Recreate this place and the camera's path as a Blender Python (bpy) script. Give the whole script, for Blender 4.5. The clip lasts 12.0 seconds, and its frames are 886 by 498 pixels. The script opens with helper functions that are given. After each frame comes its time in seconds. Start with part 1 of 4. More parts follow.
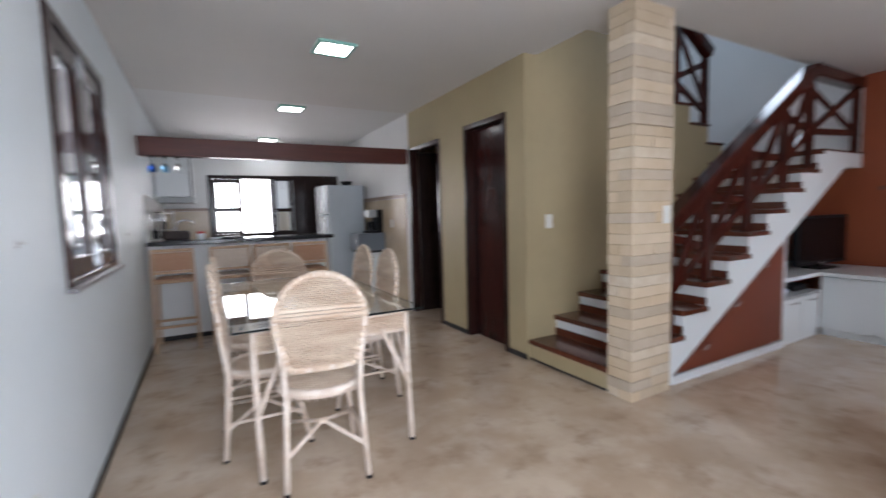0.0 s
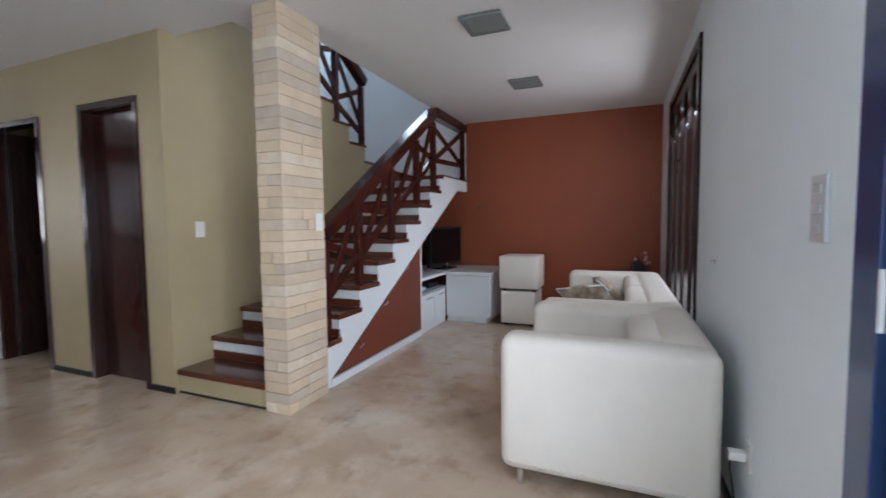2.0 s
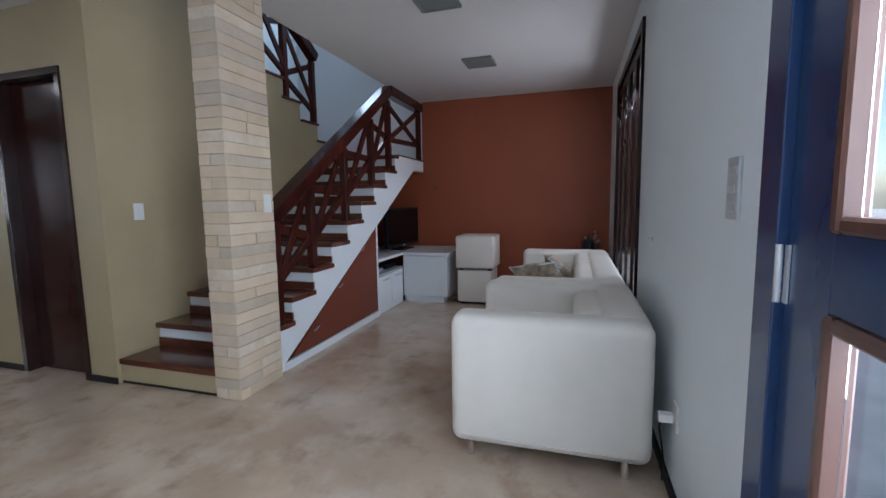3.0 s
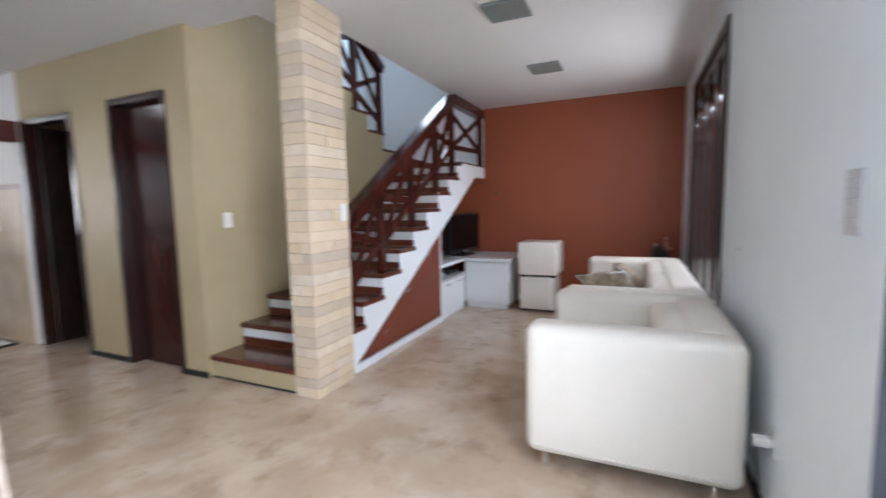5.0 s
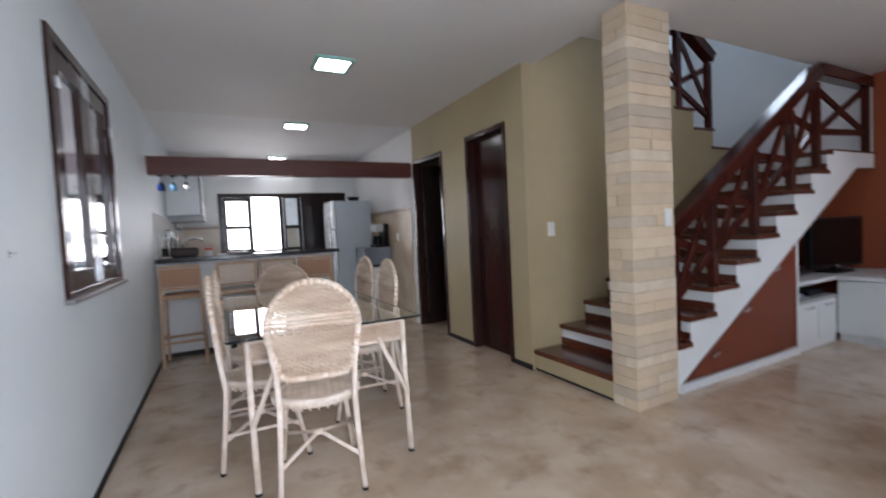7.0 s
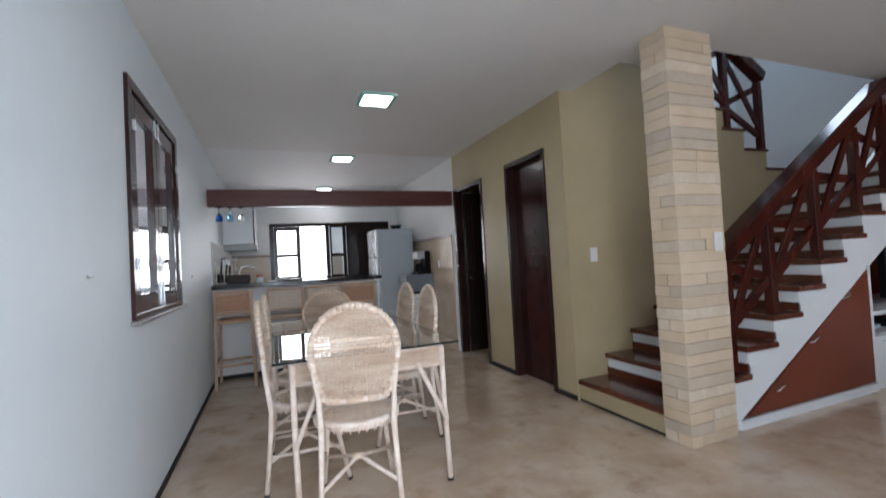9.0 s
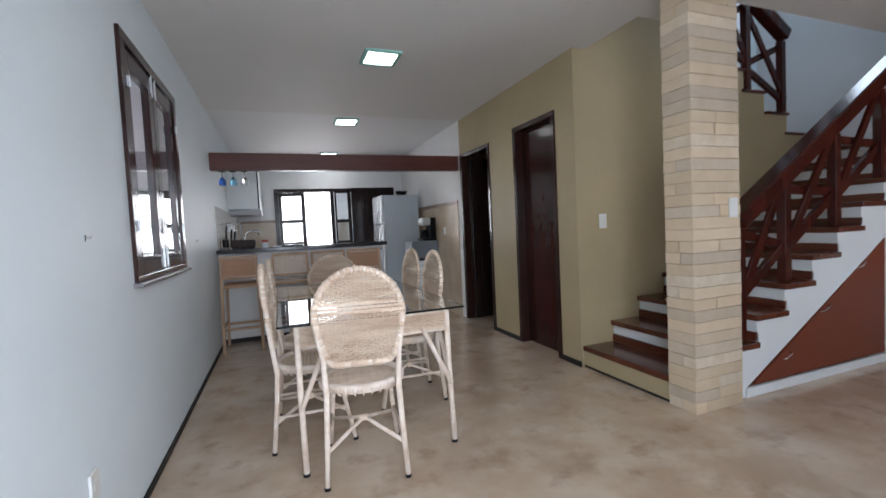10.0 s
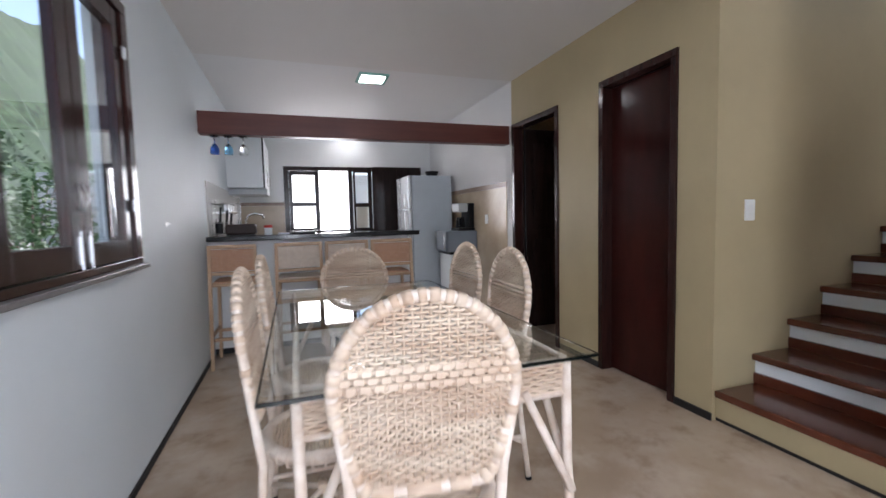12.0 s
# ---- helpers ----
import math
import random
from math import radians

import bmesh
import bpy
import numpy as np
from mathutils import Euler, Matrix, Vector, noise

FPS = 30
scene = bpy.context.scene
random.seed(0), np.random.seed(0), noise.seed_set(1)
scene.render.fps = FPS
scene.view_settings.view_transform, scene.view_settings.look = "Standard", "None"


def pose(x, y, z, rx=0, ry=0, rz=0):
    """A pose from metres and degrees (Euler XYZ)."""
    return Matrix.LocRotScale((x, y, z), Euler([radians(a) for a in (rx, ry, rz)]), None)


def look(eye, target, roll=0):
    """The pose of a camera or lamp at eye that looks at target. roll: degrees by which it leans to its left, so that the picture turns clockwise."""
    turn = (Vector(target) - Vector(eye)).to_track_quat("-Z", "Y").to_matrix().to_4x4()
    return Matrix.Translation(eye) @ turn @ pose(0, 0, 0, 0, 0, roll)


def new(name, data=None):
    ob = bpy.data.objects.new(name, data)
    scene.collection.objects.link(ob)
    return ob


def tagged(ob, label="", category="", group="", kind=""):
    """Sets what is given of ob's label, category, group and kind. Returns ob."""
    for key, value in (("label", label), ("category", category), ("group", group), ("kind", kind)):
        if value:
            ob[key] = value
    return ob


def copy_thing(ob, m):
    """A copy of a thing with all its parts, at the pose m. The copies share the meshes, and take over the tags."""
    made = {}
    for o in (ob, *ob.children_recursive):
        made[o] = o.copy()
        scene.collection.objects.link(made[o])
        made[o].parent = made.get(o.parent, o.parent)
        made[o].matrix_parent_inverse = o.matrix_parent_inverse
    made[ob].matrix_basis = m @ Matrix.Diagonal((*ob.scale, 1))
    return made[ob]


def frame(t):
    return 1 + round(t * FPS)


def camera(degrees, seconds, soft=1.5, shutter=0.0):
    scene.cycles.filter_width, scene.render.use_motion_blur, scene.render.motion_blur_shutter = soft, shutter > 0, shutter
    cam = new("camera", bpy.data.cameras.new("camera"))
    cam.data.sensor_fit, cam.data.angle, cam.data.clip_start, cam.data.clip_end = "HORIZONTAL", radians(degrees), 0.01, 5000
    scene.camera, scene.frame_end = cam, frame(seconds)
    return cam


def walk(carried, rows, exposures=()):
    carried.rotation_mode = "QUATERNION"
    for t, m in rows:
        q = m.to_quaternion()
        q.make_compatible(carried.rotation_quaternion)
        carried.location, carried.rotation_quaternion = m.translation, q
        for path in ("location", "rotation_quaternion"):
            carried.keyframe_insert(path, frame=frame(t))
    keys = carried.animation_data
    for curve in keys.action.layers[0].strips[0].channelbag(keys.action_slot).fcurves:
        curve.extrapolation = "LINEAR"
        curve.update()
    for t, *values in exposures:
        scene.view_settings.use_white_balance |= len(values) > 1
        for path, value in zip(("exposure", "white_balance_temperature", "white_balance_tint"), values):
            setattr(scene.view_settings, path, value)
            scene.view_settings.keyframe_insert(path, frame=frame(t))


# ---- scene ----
cam = camera(91.4, 12.0, soft=1.5, shutter=0.6)
PATH = [
    (0, (0.022, 0.093, 1.292), (0.981, 1.841, 1.129), -1.6),
    (0.5, (0.114, 0.06, 1.285), (1.417, 1.569, 1.128), -0.9),
    (1, (0.17, 0.074, 1.285), (1.708, 1.344, 1.13), -0.5),
    (1.5, (0.257, 0.015, 1.243), (1.971, 1.036, 1.111), -0.5),
    (2, (0.299, -0.008, 1.239), (2.147, 0.747, 1.113), -0.6),
    (2.5, (0.31, -0.033, 1.249), (2.206, 0.585, 1.101), -0.8),
    (2.7, (0.303, -0.063, 1.238), (2.201, 0.53, 1.026), -0.9),
    (4.5, (0.311, -0.054, 1.271), (2.22, 0.503, 1.058), -0.6),
    (5, (0.239, 0.03, 1.274), (2.055, 0.843, 1.077), -1.2),
    (5.5, (0.172, 0.055, 1.261), (1.74, 1.285, 1.093), -2.2),
    (6, (0.133, 0.05, 1.262), (1.448, 1.549, 1.107), -3.0),
    (6.5, (0.083, 0.042, 1.263), (1.185, 1.704, 1.109), -3.5),
    (7, (0.113, 0.054, 1.237), (1.022, 1.833, 1.15), -2.9),
    (7.2, (0.095, 0.026, 1.236), (0.944, 1.836, 1.3), -3.2),
    (8.8, (0.123, 0.014, 1.239), (0.869, 1.864, 1.379), -3.3),
    (9, (0.12, 0.02, 1.223), (0.858, 1.878, 1.275), -3.2),
    (9.5, (0.117, 0.021, 1.213), (0.84, 1.886, 1.2), -3.0),
    (10, (0.138, 0.07, 1.202), (0.844, 1.939, 1.108), -2.8),
    (10.5, (0.132, 0.293, 1.18), (0.802, 2.174, 1.058), -2.6),
    (11, (0.119, 0.545, 1.192), (0.764, 2.433, 1.051), -2.5),
    (11.5, (0.15, 0.873, 1.182), (0.741, 2.779, 1.041), -2.4),
    (12, (0.205, 1.208, 1.197), (0.855, 3.094, 1.054), -1.4),
]
EXPOSURES = [(0.0, 1.09, 6200, 15), (1.0, 1.08, 6340, 14), (1.5, 1.33, 6200, 15), (2.0, 1.18, 5960, 13), (2.5, 0.78, 5720, 12), (4.5, 0.71, 5600, 11), (5.0, 1.66, 6050, 14), (5.5, 1.25, 6230, 15), (7.0, 0.92, 6150, 15), (9.5, 0.88, 6100, 12), (11.0, 1.0, 6220, 14), (11.5, 1.02, 6250, 15), (12.0, 1.16, 6180, 16)]
walk(cam, [(t, look(eye, target, roll)) for t, eye, target, roll in PATH], EXPOSURES)

# ---- world and light ----
world = bpy.data.worlds.new("sky")
scene.world = world
world.use_nodes = True
sky = world.node_tree.nodes.new("ShaderNodeTexSky")
sky.sky_type = "NISHITA"
sky.sun_disc = False
sky.sun_elevation = radians(58)
sky.sun_rotation = radians(20)
world.node_tree.links.new(sky.outputs[0], world.node_tree.nodes["Background"].inputs[0])
world.node_tree.nodes["Background"].inputs[1].default_value = 0.14

sun = new("sun", bpy.data.lights.new("sun", "SUN"))
sun.data.energy, sun.data.angle, sun.data.color = 3.0, radians(0.6), (1, 0.95, 0.88)
sun.matrix_world = look((1.5, 4.2, 8.0), (0, 0, 0))


def window_light(name, place, target, width, height, watts, colour=(0.76, 0.89, 1.0)):
    lamp = new(name, bpy.data.lights.new(name, "AREA"))
    lamp.data.shape, lamp.data.size, lamp.data.size_y = "RECTANGLE", width, height
    lamp.data.energy, lamp.data.color = watts, colour
    lamp.matrix_world = look(place, target)
    return lamp


window_light("daylight_kitchen", (0.60, 8.45, 1.52), (0.60, 4, 0.6), 0.98, 1.1, 15, (1.0, 0.97, 0.95))
window_light("daylight_south", (4.38, -0.70, 1.4), (4.38, 2, 0.4), 1.7, 1.9, 17, (0.98, 0.98, 1.0))
# also shines in by the doorway's open half, which is added unseen
window_light("daylight_entrance", (0.64, -0.80, 1.15), (0.64, 3, -0.6), 1.5, 2.0, 52, (0.86, 0.93, 1.0))
# daylight for an unseen stair window whose place is assumed
window_light("daylight_stairs", (6.2, 2.95, 4.5), (4.0, 3.2, 3.0), 1.2, 0.9, 12)

# ---- plan ----
XW, XB, XE = -0.518, 2.42, 6.10
YS, YN, YSTR, YSP, YUP = -0.468, 8.19, 1.99, 2.983, 3.95
ZC, ZUP = 2.60, 5.2
RISE, GOING, X1 = 0.179, 0.293, 2.43
YBEAM = 5.375


# ---- materials ----
def material(name, colour, rough=0.6, metal=0.0, vary=0.0, scale=6.0, second=None, bump=0.0, bump_scale=60.0, stretch=(1, 1, 1), ior=1.45, per_object=0.0, coat=0.0, spec=0.5):
    m = bpy.data.materials.new(name)
    m.use_nodes = True
    nt = m.node_tree
    b = nt.nodes["Principled BSDF"]
    b.inputs["Base Color"].default_value = (*colour, 1)
    b.inputs["Roughness"].default_value = rough
    b.inputs["Metallic"].default_value = metal
    b.inputs["IOR"].default_value = ior
    b.inputs["Coat Weight"].default_value = coat
    b.inputs["Specular IOR Level"].default_value = spec
    b.inputs["Coat Roughness"].default_value = 0.12
    tc = nt.nodes.new("ShaderNodeTexCoord")
    mp = nt.nodes.new("ShaderNodeMapping")
    mp.inputs["Scale"].default_value = stretch
    nt.links.new(tc.outputs["Object"], mp.inputs["Vector"])
    colour_out = None
    if vary or second:
        n1 = nt.nodes.new("ShaderNodeTexNoise")
        n1.inputs["Scale"].default_value = scale
        n1.inputs["Detail"].default_value = 6
        n1.inputs["Roughness"].default_value = 0.62
        nt.links.new(mp.outputs[0], n1.inputs["Vector"])
        ramp = nt.nodes.new("ShaderNodeValToRGB")
        ramp.color_ramp.elements[0].position, ramp.color_ramp.elements[1].position = 0.32, 0.68
        c2 = second or tuple(min(1, c * (1 + vary)) for c in colour)
        c1 = colour if second else tuple(c * (1 - vary) for c in colour)
        ramp.color_ramp.elements[0].color, ramp.color_ramp.elements[1].color = (*c1, 1), (*c2, 1)
        nt.links.new(n1.outputs["Fac"], ramp.inputs[0])
        colour_out = ramp.outputs[0]
        r = nt.nodes.new("ShaderNodeMapRange")
        r.inputs["To Min"].default_value, r.inputs["To Max"].default_value = max(0.02, rough * 0.8), min(1, rough * 1.25)
        nt.links.new(n1.outputs["Fac"], r.inputs["Value"])
        nt.links.new(r.outputs[0], b.inputs["Roughness"])
    if per_object:
        oi = nt.nodes.new("ShaderNodeObjectInfo")
        hs = nt.nodes.new("ShaderNodeHueSaturation")
        mr = nt.nodes.new("ShaderNodeMapRange")
        mr.inputs["To Min"].default_value, mr.inputs["To Max"].default_value = 1 - per_object, 1 + per_object
        nt.links.new(oi.outputs["Random"], mr.inputs["Value"])
        nt.links.new(mr.outputs[0], hs.inputs["Value"])
        ms = nt.nodes.new("ShaderNodeMath")
        ms.operation = "MULTIPLY_ADD"
        ms.inputs[1].default_value, ms.inputs[2].default_value = per_object * 1.6, 1 - per_object
        fr = nt.nodes.new("ShaderNodeMath")
        fr.operation = "FRACT"
        mu = nt.nodes.new("ShaderNodeMath")
        mu.operation = "MULTIPLY"
        mu.inputs[1].default_value = 7.31
        nt.links.new(oi.outputs["Random"], mu.inputs[0])
        nt.links.new(mu.outputs[0], fr.inputs[0])
        nt.links.new(fr.outputs[0], ms.inputs[0])
        nt.links.new(ms.outputs[0], hs.inputs["Saturation"])
        if colour_out:
            nt.links.new(colour_out, hs.inputs["Color"])
        else:
            hs.inputs["Color"].default_value = (*colour, 1)
        colour_out = hs.outputs[0]
    if colour_out:
        nt.links.new(colour_out, b.inputs["Base Color"])
    if bump:
        n2 = nt.nodes.new("ShaderNodeTexNoise")
        n2.inputs["Scale"].default_value = bump_scale
        n2.inputs["Detail"].default_value = 4
        nt.links.new(mp.outputs[0], n2.inputs["Vector"])
        bp = nt.nodes.new("ShaderNodeBump")
        bp.inputs["Strength"].default_value = bump
        bp.inputs["Distance"].default_value = 0.004
        nt.links.new(n2.outputs["Fac"], bp.inputs["Height"])
        nt.links.new(bp.outputs[0], b.inputs["Normal"])
    return m


def floor_material():
    m = material("burnished_cement", (0.5, 0.4, 0.3), 0.18, coat=0.4)
    nt = m.node_tree
    b = nt.nodes["Principled BSDF"]
    tc = nt.nodes.new("ShaderNodeTexCoord")
    colour = None
    layers = (
        (1.1, 3, 0.35, 0.65, (0.44, 0.325, 0.23, 1), 1.0),
        (2.6, 5, 0.40, 0.68, (0.60, 0.49, 0.385, 1), 0.75),
        (4.3, 6, 0.50, 0.72, (0.31, 0.21, 0.14, 1), 0.7),
        (19.0, 4, 0.52, 0.75, (0.42, 0.32, 0.235, 1), 0.30),
    )
    for k, (scale, detail, lo, hi, tint, most) in enumerate(layers):
        n = nt.nodes.new("ShaderNodeTexNoise")
        n.inputs["Scale"].default_value, n.inputs["Detail"].default_value, n.inputs["Roughness"].default_value = scale, detail, 0.6
        mp = nt.nodes.new("ShaderNodeMapping")
        mp.inputs["Location"].default_value = (k * 7.3, k * 3.1, 0)
        nt.links.new(tc.outputs["Object"], mp.inputs["Vector"])
        nt.links.new(mp.outputs[0], n.inputs["Vector"])
        r = nt.nodes.new("ShaderNodeMapRange")
        r.interpolation_type = "SMOOTHSTEP"
        r.inputs["From Min"].default_value, r.inputs["From Max"].default_value = lo, hi
        r.inputs["To Max"].default_value = most
        nt.links.new(n.outputs["Fac"], r.inputs["Value"])
        mix = nt.nodes.new("ShaderNodeMix")
        mix.data_type = "RGBA"
        nt.links.new(r.outputs[0], mix.inputs["Factor"])
        if colour:
            nt.links.new(colour, mix.inputs["A"])
        else:
            mix.inputs["A"].default_value = (0.53, 0.41, 0.30, 1)
        mix.inputs["B"].default_value = tint
        colour = mix.outputs["Result"]
    nt.links.new(colour, b.inputs["Base Color"])
    return m


def glass_material(name, tint=(1, 1, 1), rough=0.0):
    m = bpy.data.materials.new(name)
    m.use_nodes = True
    b = m.node_tree.nodes["Principled BSDF"]
    b.inputs["Base Color"].default_value = (*tint, 1)
    b.inputs["Transmission Weight"].default_value = 1.0
    b.inputs["Roughness"].default_value = rough
    b.inputs["IOR"].default_value = 1.45
    return m


def glow(name, colour, strength):
    m = bpy.data.materials.new(name)
    m.use_nodes = True
    b = m.node_tree.nodes["Principled BSDF"]
    b.inputs["Base Color"].default_value = (0.8, 0.8, 0.8, 1)
    b.inputs["Emission Color"].default_value = (*colour, 1)
    b.inputs["Emission Strength"].default_value = strength
    return m


M_FLOOR = floor_material()
M_WHITE = material("white_wall_paint", (0.78, 0.79, 0.79), 0.55, vary=0.03, scale=1.3, bump=0.12, bump_scale=35)
# white wall colour with the bluish cast of daylight mixed in
M_DAYTINT = material("white_wall_daylight_tint", (0.745, 0.81, 0.845), 0.55, vary=0.03, scale=1.3, bump=0.12, bump_scale=35)
# the floor's warm bounce light is tinted into this white
M_CEIL = material("ceiling_white_warm_bounce", (0.67, 0.645, 0.62), 0.7, vary=0.03, scale=0.8, bump=0.1, bump_scale=25)
# slightly lighter than the ceiling white; on the kitchen ceiling and its east wall
M_CEIL2 = material("lighter_kitchen_white", (0.72, 0.715, 0.71), 0.7, vary=0.03, scale=0.8)
M_LEAFWOOD = material("dark_door_leaf_wood", (0.022, 0.006, 0.005), 0.16, second=(0.044, 0.010, 0.008), scale=3, stretch=(1, 1, 0.3), bump=0.04, spec=0.3)
M_FRAME = material("glossy_dark_frame_wood", (0.020, 0.008, 0.007), 0.16, second=(0.038, 0.014, 0.011), scale=6, stretch=(3, 3, 0.4), bump=0.05, spec=0.35, coat=0.15)
M_BEIGE = material("olive_beige_wall_paint", (0.41, 0.332, 0.195), 0.5, vary=0.06, scale=1.6, bump=0.15, bump_scale=30)
M_ORANGE = material("terracotta_wall_paint", (0.29, 0.070, 0.027), 0.5, vary=0.06, scale=1.2, bump=0.12, bump_scale=30)
M_PANEL = material("terracotta_lacquer", (0.17, 0.040, 0.020), 0.4, vary=0.06, scale=3)
M_WOOD = material("dark_red_stained_wood", (0.030, 0.007, 0.005), 0.16, second=(0.070, 0.013, 0.008), scale=5, stretch=(1, 1, 0.3), bump=0.06, coat=0.15, spec=0.25)
M_TREAD = material("varnished_tread_wood", (0.066, 0.017, 0.009), 0.2, second=(0.13, 0.034, 0.017), scale=5, stretch=(3, 0.5, 1), bump=0.06, coat=0.4)
M_DARK = material("dark_window_wood", (0.010, 0.006, 0.005), 0.24, second=(0.024, 0.012, 0.010), scale=8, stretch=(3, 3, 0.4), bump=0.05, coat=0.06, spec=0.3)
M_BEAM = material("reddish_beam_wood", (0.085, 0.024, 0.018), 0.4, second=(0.12, 0.034, 0.024), scale=6, stretch=(0.3, 3, 3), bump=0.15)
M_BRICK = material("sand_brick", (0.57, 0.445, 0.30), 0.88, second=(0.64, 0.52, 0.38), scale=6, bump=0.4, bump_scale=50, per_object=0.08)
M_MORTAR = material("sand_mortar", (0.50, 0.39, 0.26), 0.95, vary=0.1, bump=0.3)
M_GREYBRICK = material("greyish_brick", (0.49, 0.395, 0.29), 0.85, second=(0.57, 0.475, 0.37), scale=9, bump=0.5, bump_scale=50, per_object=0.08)
M_PALEBRICK = material("pale_chalky_brick", (0.60, 0.49, 0.36), 0.9, second=(0.69, 0.60, 0.48), scale=14, bump=0.6, bump_scale=40, per_object=0.06)
M_RATTAN = material("whitewashed_rattan", (0.64, 0.49, 0.38), 0.5, second=(0.84, 0.74, 0.65), scale=14, bump=0.25, bump_scale=90)
M_OVEN = material("dark_grey_oven_steel", (0.17, 0.19, 0.22), 0.3, 0.3)
M_WEAVE = material("woven_rattan", (0.58, 0.41, 0.29), 0.55, second=(0.82, 0.69, 0.55), scale=8, stretch=(0.5, 1, 2.5), bump=0.25, bump_scale=120)
M_TABLEGLASS = glass_material("clear_table_glass", (0.93, 0.98, 0.96))
M_GLASSEDGE = material("dark_green_glass_edge", (0.003, 0.006, 0.006), 0.1)
M_PANE = glass_material("window_glass", (0.97, 0.99, 0.99))
M_SOFA = material("cream_leatherette", (0.76, 0.71, 0.63), 0.4, vary=0.04, scale=2.5, bump=0.12, bump_scale=22)
M_CUSHION = material("beige_floral_fabric", (0.22, 0.16, 0.11), 0.9, second=(0.55, 0.48, 0.38), scale=16, bump=0.3)
M_CHROME = material("brushed_chrome", (0.7, 0.7, 0.7), 0.22, 1.0)
M_STEEL = material("grey_fridge_paint", (0.46, 0.51, 0.55), 0.3, vary=0.03)
M_INOX = material("polished_steel", (0.76, 0.78, 0.80), 0.24, 0.65)
M_BLACK = material("black_plastic", (0.008, 0.008, 0.009), 0.35, spec=0.25)
M_SCREEN = material("black_tv_screen", (0.004, 0.004, 0.005), 0.15, spec=0.2)
# lacquer white, shifted bluish for the door daylight it would reflect
M_LAC = material("white_lacquer_daylight_tint", (0.75, 0.785, 0.80), 0.3)
M_LACGREY = material("pale_grey_top", (0.42, 0.44, 0.45), 0.35)
M_STONE = material("black_granite", (0.016, 0.015, 0.017), 0.14, vary=0.5, scale=90)
M_TILE = material("beige_wall_tile", (0.44, 0.34, 0.235), 0.22, second=(0.56, 0.45, 0.32), scale=3, bump=0.03)
M_TILEB = material("brown_tile_border", (0.19, 0.12, 0.08), 0.3, second=(0.28, 0.19, 0.13), scale=12)
M_WTILE = material("white_glazed_tile", (0.72, 0.72, 0.70), 0.15)
M_BLUEDOOR = material("blue_gloss_door", (0.012, 0.036, 0.11), 0.25, second=(0.018, 0.052, 0.155), scale=3, stretch=(1, 1, 0.3), coat=0.4)
M_BEAD = material("reddish_glazing_bead", (0.12, 0.06, 0.045), 0.3, vary=0.15, stretch=(3, 3, 0.5))
M_BASE = material("black_baseboard", (0.010, 0.009, 0.009), 0.6)
M_STOOL = material("stool_wood", (0.40, 0.25, 0.15), 0.45, second=(0.52, 0.35, 0.22), scale=8, stretch=(3, 3, 0.4), bump=0.08)
M_STOOLPAD = material("tan_stool_weave", (0.40, 0.21, 0.125), 0.6, second=(0.50, 0.29, 0.18), scale=30, bump=0.3)
M_STOOLPALE = material("pale_stool_weave", (0.58, 0.47, 0.38), 0.6, second=(0.70, 0.59, 0.49), scale=30, bump=0.3)
M_LED = glow("led_panel_glow", (1.0, 0.99, 0.96), 11.0)
M_LEDOFF = material("unlit_lamp_glass", (0.20, 0.23, 0.22), 0.25)
M_LEDGLASS = material("green_tinted_glass_rim", (0.30, 0.55, 0.48), 0.1)
# switch plastic greyed to carry the shade of its backlit side
M_BACKLITPLATE = material("switch_plastic_backlit_shade", (0.52, 0.54, 0.56), 0.35)
M_PLASTIC = material("white_switch_plastic", (0.75, 0.75, 0.72), 0.35)
M_SILL = material("grey_granite_sill", (0.22, 0.21, 0.21), 0.3, vary=0.3, scale=80)
M_BLUEGLASS = glass_material("cobalt_blue_glass", (0.03, 0.10, 0.42), 0.0)
M_CYANGLASS = glass_material("pale_blue_glass", (0.25, 0.55, 0.8), 0.0)
M_CLEAR = glass_material("clear_glass", (1, 1, 1), 0.0)
M_RED = material("red_plastic", (0.5, 0.03, 0.02), 0.35)
M_PAPER = material("blue_white_paper", (0.5, 0.6, 0.75), 0.6)
M_GROUND = material("outside_paving", (0.45, 0.43, 0.40), 0.9, vary=0.2, scale=1.5, bump=0.3)
M_OUTWALL = material("outside_white_render", (0.72, 0.71, 0.68), 0.8, vary=0.08, scale=1)
M_LEAF = material("garden_leaves", (0.045, 0.11, 0.03), 0.5, second=(0.10, 0.18, 0.06), scale=5)
M_BARK = material("bark", (0.10, 0.07, 0.05), 0.9, vary=0.3)
M_CURTAIN = material("pale_curtain_cloth", (0.55, 0.48, 0.40), 0.9, vary=0.1, stretch=(12, 12, 0.5))


# ---- mesh helpers ----
def box(bm, x0, x1, y0, y1, z0, z1, bevel=0.0, seg=1):
    m = Matrix.Translation(((x0 + x1) / 2, (y0 + y1) / 2, (z0 + z1) / 2)) @ Matrix.Diagonal((abs(x1 - x0), abs(y1 - y0), abs(z1 - z0), 1))
    r = bmesh.ops.create_cube(bm, size=1.0, matrix=m)
    if bevel:
        edges = list({e for v in r["verts"] for e in v.link_edges})
        bmesh.ops.bevel(bm, geom=edges, offset=bevel, segments=seg, affect="EDGES", profile=0.5)
    return bm


